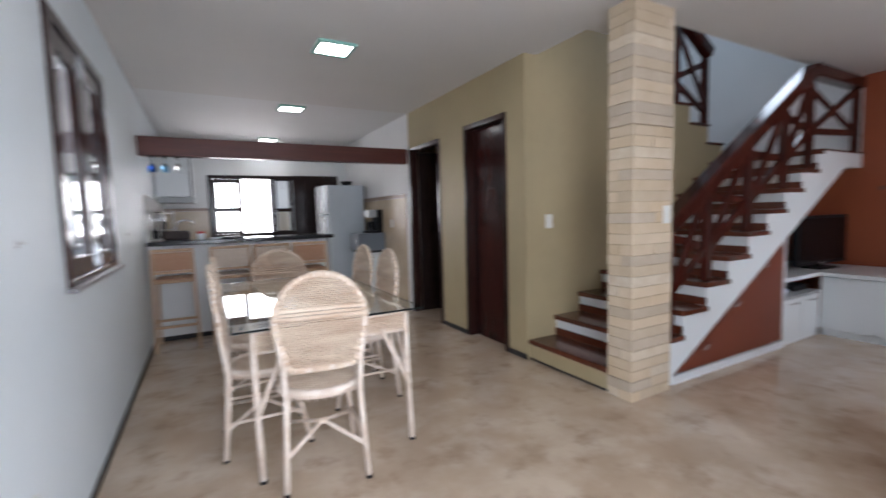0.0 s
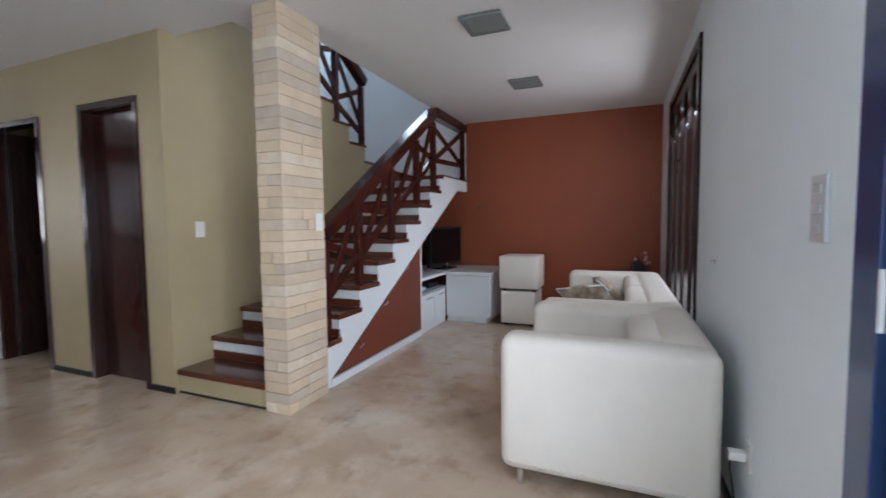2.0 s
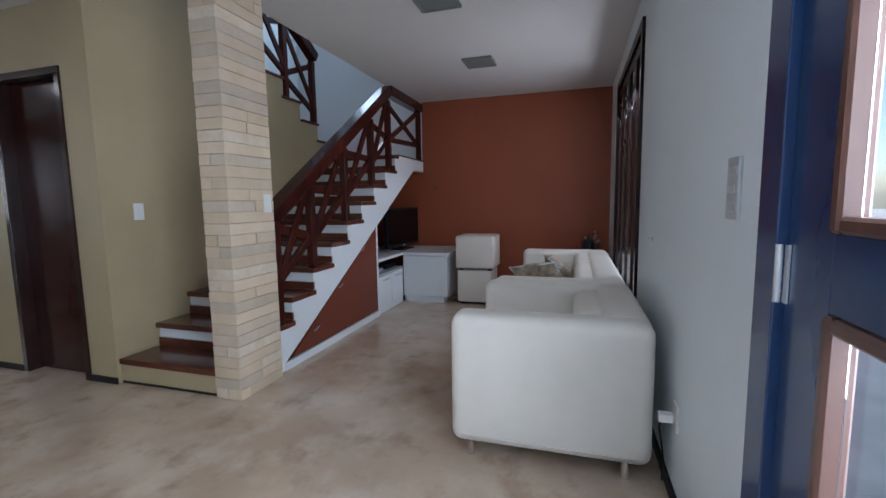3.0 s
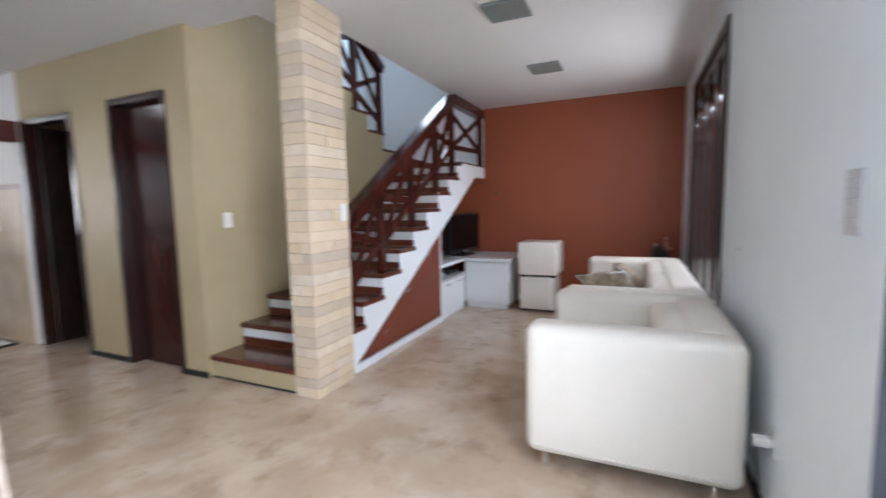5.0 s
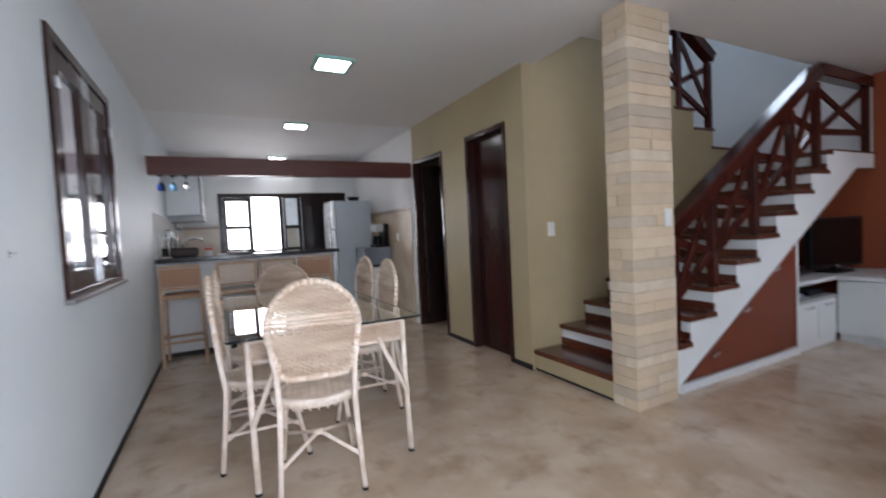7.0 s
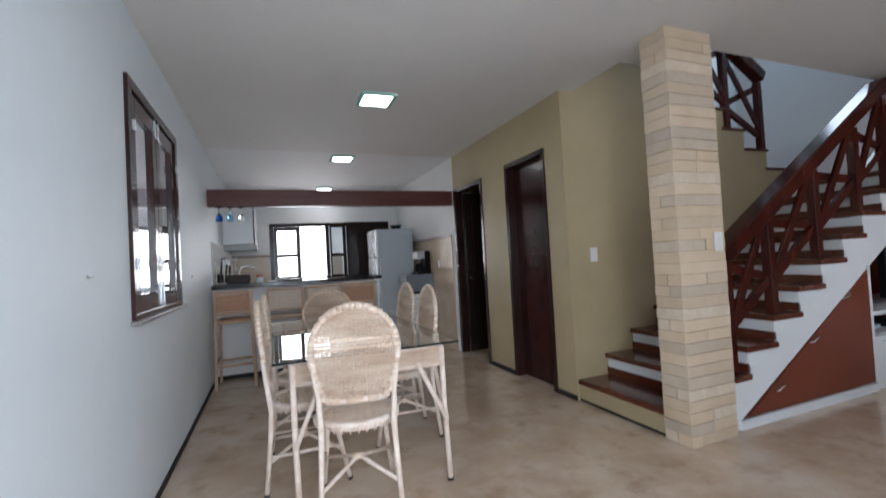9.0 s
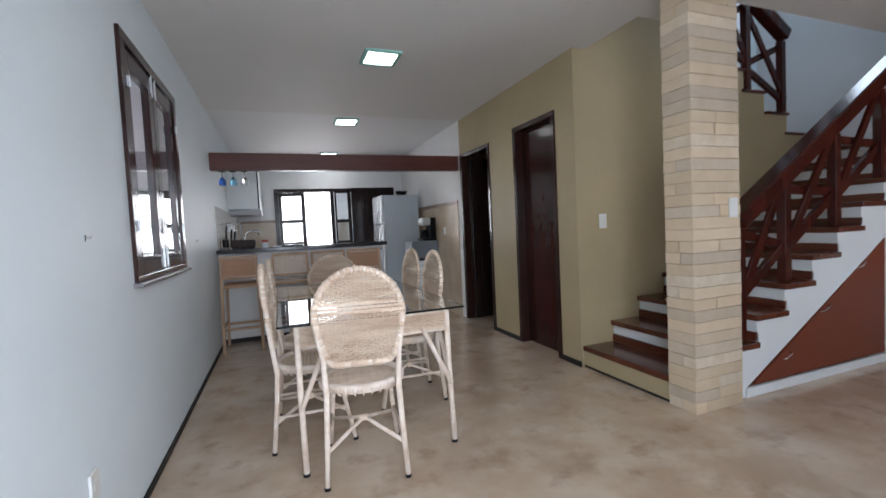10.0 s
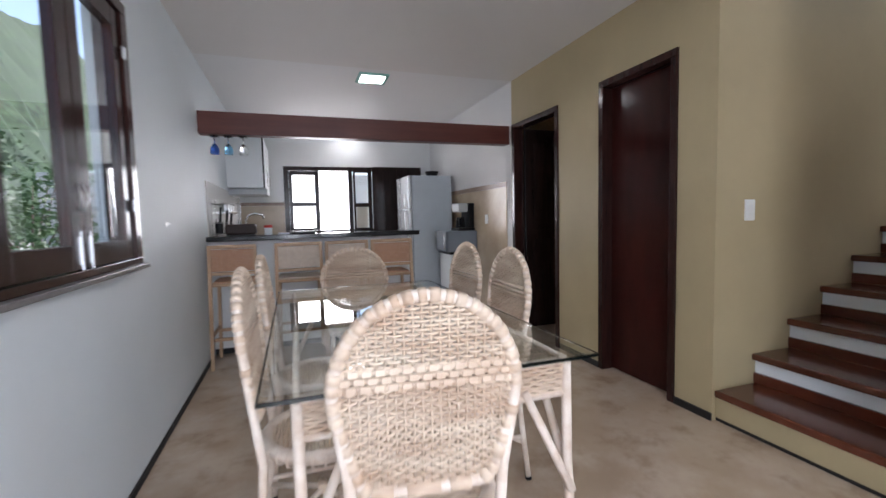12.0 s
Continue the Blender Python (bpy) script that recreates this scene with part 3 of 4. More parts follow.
def railing(name, label, nodes, y, bottom_off, rail_w=0.13, flat_end=None):
    """nodes: (x, foot z, underside z of the handrail) of each post, in order."""
    r = thing(name, label, "railing", (nodes[0][0], y, nodes[0][1]))
    ox, oz = nodes[0][0], nodes[0][1]
    P = [(x - ox, f - oz, t - oz) for x, f, t in nodes]
    for x, f, t in P:
        part("post", B(x - 0.033, x + 0.033, -0.03, 0.03, f + 0.003, t), M_WOOD, r, bevel=0.004)
    for (xa, fa, ta), (xb, fb, tb), bo in zip(P, P[1:], bottom_off):
        na, nb = ta - bo[0], tb - bo[1]
        part("bottom_rail", board(bmesh.new(), (xa + 0.03, 0.001, na), (xb - 0.03, 0.001, nb), 0.06, 0.035), M_WOOD, r, bevel=0.003)
        part("brace", board(bmesh.new(), (xa + 0.03, -0.012, na + 0.02), (xb - 0.05, -0.012, tb - 0.01), 0.062, 0.024), M_WOOD, r, bevel=0.003)
        part("brace", board(bmesh.new(), (xa + 0.03, 0.012, ta - 0.04), (xb - 0.03, 0.012, nb + 0.02), 0.062, 0.024), M_WOOD, r, bevel=0.003)
    return r, P


def handrail(r, pts, w=0.13, hgt=0.09):
    for a, b in zip(pts, pts[1:]):
        part("handrail", board(bmesh.new(), a, b, hgt, w), M_WOOD, r, "broad glossy dark red handrail", bevel=0.012)


UND = lambda x: 1.40 + 0.625 * (x - 3.42)
nodes = [(2.955, 2 * RISE, UND(2.955)), (3.42, 4 * RISE, UND(3.42)), (3.99, 6 * RISE, UND(3.99)), (4.57, 8 * RISE, UND(4.57)), (5.03, 9 * RISE, UND(5.03)), (6.06, 10 * RISE + 0.015, 2.46)]
rail, P = railing("stair_railing", "dark red wooden railing with crossed braces along the stairs", nodes, 2.04, [(0.44, 0.44)] * 4 + [(0.44, 0.45)])
oz, ox = nodes[0][1], nodes[0][0]
handrail(rail, [(-0.03, 0, UND(2.925) - oz + 0.062), (5.03 - ox, 0, 2.455 - oz + 0.062), (6.09 - ox, 0, 2.46 - oz + 0.058)], 0.13, 0.11)
nodes = [(5.02, 2.18, 2.93), (4.50, 2.375, 3.25), (3.93, 2.77, 3.62), (3.36, 3.16, 3.97)]
rail, P = railing("upper_railing", "dark wooden railing with crossed braces on the upper stairs", nodes, YSP + 0.03, [(0.60, 0.62)] * 3)
handrail(rail, [(0.07, 0, -0.04 + 0.85), (3.36 - 5.02, 0, 3.97 - 2.18 + 0.06)], 0.11, 0.12)

# under-stair panels and handles
cup = thing("understair_cupboard", "terracotta lacquered triangular cupboard front under the stairs", "cupboard", (2.95, YSTR, 0))
part("panel", prism(bmesh.new(), [(0.06, 0.075), (1.565, 0.075), (1.565, 0.965)], -0.006, 0.015), M_PANEL, cup)
for x, z in ((0.38, 0.22), (0.80, 0.50), (1.24, 0.78)):
    part("handle", tube(bmesh.new(), [(x - 0.045, -0.007, z - 0.02), (x - 0.03, -0.03, z - 0.012), (x + 0.03, -0.03, z + 0.012), (x + 0.045, -0.007, z + 0.02)], 0.005), M_CHROME, cup, "small bow handle")
part("plinth", B(-0.02, 1.60, -0.012, 0.01, 0.0, 0.06), M_LAC, cup, "white base strip")
part("end_panel", B(1.566, 1.60, -0.008, 0.6, 0.06, 0.99), M_LAC, cup, "white vertical end panel")
structure("wall_understair", prism(bmesh.new(), [(4.62, 0), (XE, 0), (XE, 1.64), (5.6, 1.62), (4.62, 1.0)], YSP - 0.012, YSP - 0.002), M_ORANGE, "terracotta niche wall under the landing")

# ---- white cabinets and television ----
tv_unit = thing("tv_cabinet", "low white lacquered cabinet with two doors and an open shelf", "cabinet", (4.56, YSTR, 0))
bm = bmesh.new()
box(bm, 0, 0.70, 0.02, 0.55, 0.0, 0.42)
part("body", bm, M_LAC, tv_unit)
part("middle_top", B(0, 0.72, 0.002, 0.55, 0.421, 0.445), M_LACGREY, tv_unit, "pale grey lower top")
part("shelf_top", B(0, 1.53, 0.0, 0.60, 0.585, 0.62), M_LAC, tv_unit, bevel=0.003)
part("back", B(0, 0.70, 0.54, 0.55, 0.446, 0.584), M_LAC, tv_unit)
for a in (0.005, 0.355):
    door = part("door", B(a, a + 0.342, 0.0, 0.019, 0.075, 0.415), M_LAC, tv_unit, bevel=0.002)
    part("handle", tube(bmesh.new(), [(a + 0.11, 0.0, 0.375), (a + 0.11, -0.02, 0.375), (a + 0.24, -0.02, 0.375), (a + 0.24, 0.0, 0.375)], 0.005), M_CHROME, door, "slim dark metal handle")
part("plinth", B(0, 0.70, 0.01, 0.019, 0.0, 0.07), M_LAC, tv_unit)

side = thing("side_cabinet", "white lacquered low cabinet along the orange wall", "cabinet", (5.27, 1.42, 0))
part("body", B(0.0, XE - 5.275, 0, 0.565, 0.075, 0.575), M_LAC, side, bevel=0.002)
part("plinth", B(0.03, XE - 5.275, 0.05, 0.56, 0.0, 0.074), M_LAC, side)
part("top", B(-0.022, XE - 5.275, -0.022, 0.565, 0.583, 0.62), M_LAC, side, bevel=0.003)

tv = thing("television", "black flat screen television on a small stand", "television", (5.60, 2.13, 0.622), -4)
part("screen_frame", B(-0.46, 0.46, -0.03, 0.03, 0.045, 0.545), M_BLACK, tv, bevel=0.006)
part("screen", B(-0.435, 0.435, -0.034, -0.031, 0.085, 0.52), M_SCREEN, tv, "dark glossy screen")
part("stand", box(B(-0.16, 0.16, -0.10, 0.10, 0.0, 0.015, 0.005), -0.03, 0.03, -0.01, 0.02, 0.0151, 0.045), M_BLACK, tv)
part("label_strip", B(-0.03, 0.03, -0.0335, -0.0305, 0.055, 0.065), M_PLASTIC, tv, "small pale maker's plate")
bk = thing("papers", "blue and white papers on the lower shelf", "papers", (4.80, YSTR + 0.2, 0.446), 12)
for i in range(3):
    part("sheet", B(-0.13 + i * 0.02, 0.15 + i * 0.02, -0.1, 0.1, i * 0.007, i * 0.007 + 0.006), M_PAPER if i != 1 else M_LAC, bk)
bx = thing("set_top_box", "small black receiver box on the open shelf", "receiver", (5.1, YSTR + 0.18, 0.446))
part("body", B(-0.14, 0.14, -0.09, 0.09, 0, 0.05, 0.004), M_BLACK, bx)

def ottoman(place, w, label):
    o = thing("ottoman", label, "ottoman", place, 0, "cube ottomans stacked by the wall")
    h = w / 2
    part("body", B(0, 0.44, -h, h, 0.006, 0.395, 0.018, 3), M_SOFA, o, smooth=True)
    part("base_board", B(0.01, 0.43, -h + 0.01, h - 0.01, 0, 0.0055), M_BLACK, o, "dark base board")
    part("seam", tube(bmesh.new(), [(-0.001, -h + 0.01, 0.35), (-0.001, h - 0.01, 0.35)], 0.0025, 5), M_SOFA, o)
    for y in (-h + 0.05, h - 0.06):
        part("glide", box(bmesh.new(), 0.02, 0.06, y - 0.02, y + 0.02, -0.018, 0), M_BLACK, o, "small black plastic glide")
    return o


ottoman((5.30, 1.09, 0.018), 0.415, "cream leatherette cube ottoman on small black glides")
ottoman((5.29, 1.083, 0.431), 0.465, "cream leatherette cube ottoman stacked upside on another")

# ---- sofas ----
def padded(x0, x1, y0, y1, z0, z1, r=0.055):
    bm = B(x0, x1, y0, y1, z0, z1, r, 4)
    return bm


def sofa(name, label, place, width, depth=0.88, seats=1, h=0.70):
    s = thing(name, label, "sofa", place)
    a = 0.19
    part("arm", padded(0, a, 0, depth, 0.085, h), M_SOFA, s, smooth=True)
    part("arm", padded(width - a, width, 0, depth, 0.085, h), M_SOFA, s, smooth=True)
    part("backrest", padded(a * 0.5, width - a * 0.5, 0, 0.22, 0.12, h + 0.005), M_SOFA, s, smooth=True)
    part("base", padded(a + 0.002, width - a - 0.002, 0.15, depth - 0.02, 0.12, 0.30, 0.03), M_SOFA, s, smooth=True)
    sw = (width - 2 * a) / seats
    for i in range(seats):
        part("seat_cushion", padded(a + i * sw + 0.004, a + (i + 1) * sw - 0.004, 0.20, depth + 0.005, 0.30, 0.44, 0.05), M_SOFA, s, smooth=True)
        part("back_cushion", padded(a + i * sw + 0.01, a + (i + 1) * sw - 0.01, 0.17, 0.34, 0.43, h - 0.01, 0.06), M_SOFA, s, smooth=True)
    for x in (0.07, width - 0.07):
        for y in (0.10, depth - 0.09):
            part("leg", cyl(bmesh.new(), (x, y, 0), (x, y, 0.10), 0.02, n=16), M_CHROME, s, "short round chrome leg", smooth=False)
    # piping seams on the outer arms
    for x in (-0.001, width + 0.001):
        pts = [(x, 0.06, 0.13), (x, depth - 0.05, 0.13)]
        part("seam", tube(bmesh.new(), pts, 0.003, 5), M_SOFA, s)
    return s


sofa("armchair", "cream leatherette boxy armchair on short chrome legs", (2.20, -0.395, 0), 1.02, depth=0.895, seats=1, h=0.715)
sofa("sofa", "cream leatherette two-seat sofa against the white wall", (3.26, -0.395, 0), 2.0, seats=2)


def cushion(place, rx, ry, rz, label):
    bm = bmesh.new()
    n = 10
    grid = {}
    for side in (1, -1):
        for i in range(n + 1):
            for j in range(n + 1):
                u, v = i / n * 2 - 1, j / n * 2 - 1
                edge = (1 - u ** 4) * (1 - v ** 4)
                key = (i, j, side if 0 < i < n and 0 < j < n else 0)
                if key not in grid:
                    grid[key] = bm.verts.new((u * 0.21 * (1 - 0.06 * v * v), v * 0.21 * (1 - 0.06 * u * u), side * 0.07 * max(0, edge) ** 0.6))
    for side in (1, -1):
        for i in range(n):
            for j in range(n):
                q = [grid.get((a, b, side)) or grid[(a, b, 0)] for a, b in ((i, j), (i + 1, j), (i + 1, j + 1), (i, j + 1))]
                bm.faces.new(q if side > 0 else list(reversed(q)))
    c = part("cushion", bm, M_CUSHION, None, smooth=True)
    rim = [(u * 0.21, v * 0.21, 0) for u, v in [(-1, -1), (0, -0.94), (1, -1), (0.94, 0), (1, 1), (0, 0.94), (-1, 1), (-0.94, 0)]]
    part("piping", tube(bmesh.new(), rim, 0.006, 6, True), M_LAC, c, "white piped edge")
    c.matrix_world = pose(*place, rx, ry, rz)
    return tagged(c, label, "cushion", "cushions on the sofa")


cushion((4.15, 0.22, 0.55), 42, 10, 70, "beige and brown floral cushion leaning on the sofa arm")
cushion((4.66, 0.05, 0.55), 40, 0, 12, "beige and brown floral cushion on the sofa seat")

fl = thing("potted_plant", "dark potted plant with small flowers in the corner", "plant", (5.72, -0.20, 0.0))
part("pot", cyl(bmesh.new(), (0, 0, 0), (0, 0, 0.42), 0.12, 0.17, 20), M_BLACK, fl, "tall dark pot")
bm = bmesh.new()
rng = random.Random(4)
for i in range(46):
    a, t = rng.uniform(0, math.tau), rng.uniform(0.1, 1)
    tip = Vector((math.cos(a) * 0.22 * t, math.sin(a) * 0.22 * t, 0.48 + 0.50 * rng.uniform(0.2, 0.8) * (1.0 - t * 0.4)))
    root = Vector((math.cos(a) * 0.05, math.sin(a) * 0.05, 0.42))
    mid = (root + tip) / 2 + Vector((0, 0, 0.06))
    side = (tip - root).cross(Vector((0, 0, 1))).normalized() * rng.uniform(0.015, 0.03)
    v = [bm.verts.new(p) for p in (root, mid + side, tip, mid - side)]
    bm.faces.new(v)
part("foliage", bm, material("dim_foliage", (0.03, 0.035, 0.03), 0.6, vary=0.3), fl, "dark leaves", kind="stuff")
bm = bmesh.new()
for i in range(7):
    a = rng.uniform(0, math.tau)
    p = (math.cos(a) * 0.14, math.sin(a) * 0.14, rng.uniform(0.68, 0.90))
    bmesh.ops.create_icosphere(bm, subdivisions=1, radius=0.022, matrix=Matrix.Translation(p))
part("flowers", bm, material("faded_pink_petals", (0.45, 0.25, 0.22), 0.7), fl, "faded pink flowers", kind="stuff")


# ---- rattan dining set ----
def lean(p, foot=0.44, k=0.06):
    """The back leans away (towards -y) with height."""
    return (p[0], p[1] - k * max(0, p[2] - foot) / 0.6, p[2])


def weave_panel(bm, rows, half, z0, z1, y, stakes, amp=0.006, r=0.0045, warp=True):
    """Strands across wave over and under upright stakes; half(z) is the half width at a height."""
    for i in range(rows):
        z = z0 + (z1 - z0) * (i + 0.5) / rows
        hw = half(z)
        if hw < 0.03:
            continue
        n = max(6, int(hw * 2 / 0.0056))
        pts = []
        for k in range(n + 1):
            x = -hw + 2 * hw * k / n
            ph = x * stakes * math.pi + (i % 2) * math.pi
            pts.append(lean((x, y + amp * math.sin(ph), z)))
        tube(bm, pts, r, 4)
    if warp:
        k = 1 / stakes
        for j in range(-16, 17):
            x = j * k + k / 2
            zs = [z for z in np.linspace(z0, z1, 30) if half(z) > abs(x)]
            if len(zs) > 2:
                tube(bm, [lean((x, y, zs[0])), lean((x, y, zs[-1]))], 0.0034, 4)


def dining_chair(label, rx=0.206, zm=0.815, zt=1.035, zb=0.582):
    c = thing("dining_chair", label, "chair", (0, 0, 0), 0, "rattan chairs round the table")
    cz, yb = zm - 0.015, -0.185
    # back hoop

    def half_at(z):
        if z >= zm:
            return rx * math.sqrt(max(0, 1 - ((z - zm) / (zt - zm)) ** 2))
        u = (zm - z) / (zm - zb)
        return rx - 0.062 * u ** 1.5

    arc = [(rx * math.cos(a), yb, zm + (zt - zm) * math.sin(a)) for a in np.linspace(0, math.pi, 23)]
    down = [(-half_at(z), yb, z) for z in np.linspace(zm, zb + 0.02, 7)[1:]]
    low = [(0.075 - rx, yb, zb), (-0.05, yb, zb - 0.004), (0.05, yb, zb - 0.004), (rx - 0.075, yb, zb)]
    rise = [(half_at(z), yb, z) for z in np.linspace(zb + 0.02, zm, 7)[:-1]]
    hoop = [lean(p) for p in arc + down + low + rise]
    part("back_frame", tube(bmesh.new(), hoop, 0.0145, 8, True), M_RATTAN, c, smooth=False)
    # bindings round the hoop
    for i in range(0, len(hoop) - 1):
        p, q = Vector(hoop[i]), Vector(hoop[i + 1])
        part("binding", tube(bmesh.new(), [p, p + (q - p) * (0.62 if i % 2 else 0.78)], 0.0172 if i % 3 else 0.0165, 8), M_WEAVE, c, "rattan strip bound round the hoop")
    half = lambda z: half_at(z) - 0.010
    bm = bmesh.new()
    weave_panel(bm, int((cz - zb) * 108), half, zb + 0.008, cz + 0.029, yb, 50, 0.0050, 0.0042)
    weave_panel(bm, int((zt - cz - 0.088) * 108), half, cz + 0.075, zt - 0.014, yb, 50, 0.0050, 0.0042)
    part("woven_back", bm, M_WEAVE, c, "close-woven rattan back panel", kind="stuff")
    bm = bmesh.new()
    for i, z in enumerate((cz + 0.034, cz + 0.052, cz + 0.070)):
        hw = half(z)
        n = int(hw * 2 / 0.028)
        for k in range(n + 1):
            x = -hw + (k + (0.5 if i % 2 else 0.0)) * 2 * hw / n
            xa, xb = max(-hw, x - 0.0115), min(hw, x + 0.0115)
            if xb - xa > 0.006:
                p = lean((0, yb, z))
                box(bm, xa, xb, p[1] - 0.009, p[1] - 0.002, z - 0.0078, z + 0.0078, 0.002)
        tube(bm, [lean((x, yb + 0.001, z)) for x in np.linspace(-hw, hw, 4)], 0.008, 5)
    part("braid_band", bm, M_WEAVE, c, "plaited band across the back")
    # seat
    seat_z = 0.455
    rim = [(0.195 * math.cos(a), 0.19 * math.sin(a), seat_z) for a in np.linspace(0, math.tau, 32, endpoint=False)]
    bm = tube(bmesh.new(), rim, 0.021, 8, True)
    tube(bm, [(x * 0.985, y * 0.985, z - 0.018) for x, y, z in rim], 0.012, 8, True)
    for i in range(32):
        a = i * math.tau / 32
        ca, sa = math.cos(a), math.sin(a)
        tube(bm, [(0.195 * ca, 0.19 * sa, 0.473), (0.2185 * ca, 0.2135 * sa, 0.455), (0.213 * ca, 0.208 * sa, 0.430), (0.193 * ca, 0.188 * sa, 0.418)], 0.0045, 5)
    part("seat_rim", bm, M_RATTAN, c)
    bm = bmesh.new()
    for i in range(26):
        y = -0.19 + 0.38 * (i + 0.5) / 26
        hw = 0.19 * math.sqrt(max(0, 1 - (y / 0.195) ** 2))
        n = max(4, int(hw * 2 / 0.016))
        tube(bm, [(-hw + 2 * hw * k / n, y, seat_z + 0.004 * math.sin((-hw + 2 * hw * k / n) * 26 * math.pi + (i % 2) * math.pi)) for k in range(n + 1)], 0.0075, 4)
    for j in range(-4, 5):
        x = j * 0.046
        hl = 0.185 * math.sqrt(max(0, 1 - (x / 0.195) ** 2))
        tube(bm, [(x, -hl, seat_z), (x, hl, seat_z)], 0.005, 4)
    part("seat", bm, M_WEAVE, c, "round woven rattan seat", kind="stuff")
    # legs: back pair runs up beside the hoop
    feet = {}
    for s in (-1, 1):
        f = [(s * 0.192, -0.225, 0), (s * 0.178, -0.195, 0.30), (s * 0.172, -0.185, 0.44), lean((s * (rx - 0.028), yb - 0.004, 0.62)), lean((s * (rx - 0.008), yb - 0.004, 0.74))]
        leg = part("leg", tube(bmesh.new(), f, [0.013, 0.014, 0.015, 0.014, 0.012], 8), M_RATTAN, c)
        part("rubber_foot", cyl(bmesh.new(), (s * 0.192, -0.225, 0), (s * 0.1915, -0.2235, 0.015), 0.0145), M_BLACK, leg)
        g = [(s * 0.19, 0.22, 0), (s * 0.165, 0.17, 0.25), (s * 0.15, 0.145, 0.43)]
        leg = part("leg", tube(bmesh.new(), g, [0.013, 0.014, 0.015], 8), M_RATTAN, c)
        part("rubber_foot", cyl(bmesh.new(), (s * 0.19, 0.22, 0), (s * 0.189, 0.218, 0.015), 0.0145), M_BLACK, leg)
    # crossed stretchers bowed to the middle, with a bound knot
    for a, b in (((-0.184, -0.208, 0.17), (0.174, 0.190, 0.17)), ((0.184, -0.208, 0.17), (-0.174, 0.190, 0.17))):
        part("stretcher", tube(bmesh.new(), [a, ((a[0] + b[0]) / 2, (a[1] + b[1]) / 2, 0.235), b], 0.010, 8), M_RATTAN, c)
    part("knot", tube(bmesh.new(), [(-0.035, -0.012, 0.235), (0.02, -0.012, 0.236)], 0.018, 8), M_WEAVE, c, "bound rattan joint")
    for s in (-1, 1):
        part("stretcher", tube(bmesh.new(), [(s * 0.182, -0.205, 0.20), (s * 0.172, 0.185, 0.20)], 0.009, 8), M_RATTAN, c)
    return c


def put(src, m, label):
    k = copy_thing(src, m)
    return tagged(k, label)


first = dining_chair("whitewashed rattan chair with round woven back at the table end")
first.matrix_basis = pose(0.50, 2.325, 0, 0, 0, -8)
far = dining_chair("whitewashed rattan chair with a wide round back beside the bar stools", 0.235, 0.76, 0.985, 0.53)
far.matrix_basis = pose(0.62, 4.21, 0, 0, 0, 180)
put(first, pose(0.275, 2.78, 0, 0, 0, -92), "whitewashed rattan chair tucked under the table beside the white wall")
put(first, pose(0.30, 3.34, 0, 0, 0, -91), "whitewashed rattan chair on the white wall side, by the far end")
put(first, pose(0.95, 3.08, 0, 0, 0, 88), "whitewashed rattan chair tucked under the table facing the white wall")
put(first, pose(0.95, 3.62, 0, 0, 0, 92), "whitewashed rattan chair by the far corner facing the white wall")

TX0, TX1, TY0, TY1, TZ = 0.102, 1.09, 2.31, 4.10, 0.752
table = thing("dining_table", "whitewashed rattan dining table with a woven apron", "table", (TX0, TY0, 0))
w, l = TX1 - TX0, TY1 - TY0
legs = [(0.09, 0.04), (w - 0.09, 0.04), (0.09, l - 0.04), (w - 0.09, l - 0.04)]
for x, y in legs:
    sx, sy = (-1 if x < w / 2 else 1), (-1 if y < l / 2 else 1)
    leg = part("leg", tube(bmesh.new(), [(x - sx * 0.004, y + sy * 0.05, 0), (x, y + sy * 0.005, 0.42), (x, y, 0.735)], 0.016, 8), M_RATTAN, table)
    part("rubber_foot", cyl(bmesh.new(), (x - sx * 0.004, y + sy * 0.05, 0), (x - sx * 0.004, y + sy * 0.049, 0.015), 0.0175), M_BLACK, leg)
    part("brace", tube(bmesh.new(), [(x, y + sy * 0.03, 0.33), (x - sx * 0.15, y, 0.66)], 0.014, 8), M_RATTAN, table)
    part("brace", tube(bmesh.new(), [(x, y + sy * 0.03, 0.33), (x, y - sy * 0.17, 0.66)], 0.014, 8), M_RATTAN, table)
xs, ys = (0.09, w - 0.09), (0.04, l - 0.04)


def apron(bm, a, b):
    a, b = Vector(a), Vector(b)
    d = b - a
    n = int(d.length / 0.014)
    side = d.normalized().cross(Vector((0, 0, 1)))
    for i in range(9):
        z = 0.645 + i * 0.0105
        pts = [a + d * k / n + side * 0.005 * math.sin(k * math.pi / 2 + (i % 2) * math.pi) + Vector((0, 0, z)) for k in range(n + 1)]
        tube(bm, pts, 0.0052, 4)


for a, b in (((xs[0], ys[0], 0), (xs[1], ys[0], 0)), ((xs[0], ys[1], 0), (xs[1], ys[1], 0)), ((xs[0], ys[0], 0), (xs[0], ys[1], 0)), ((xs[1], ys[0], 0), (xs[1], ys[1], 0))):
    bm = bmesh.new()
    apron(bm, a, b)
    part("apron", bm, M_WEAVE, table, "woven rattan apron", kind="stuff")
    for z in (0.635, 0.738):
        part("apron_rail", tube(bmesh.new(), [(a[0], a[1], z), (b[0], b[1], z)], 0.009, 6), M_RATTAN, table)
glass = part("table_top", B(0, w, 0, l, TZ - 0.0, TZ + 0.010, 0.002), M_TABLEGLASS, table, "clear glass table top")
glass.visible_shadow = False
bm = bmesh.new()
box(bm, -0.001, w + 0.001, -0.004, -0.001, TZ, TZ + 0.010)
box(bm, -0.001, w + 0.001, l + 0.001, l + 0.004, TZ, TZ + 0.010)
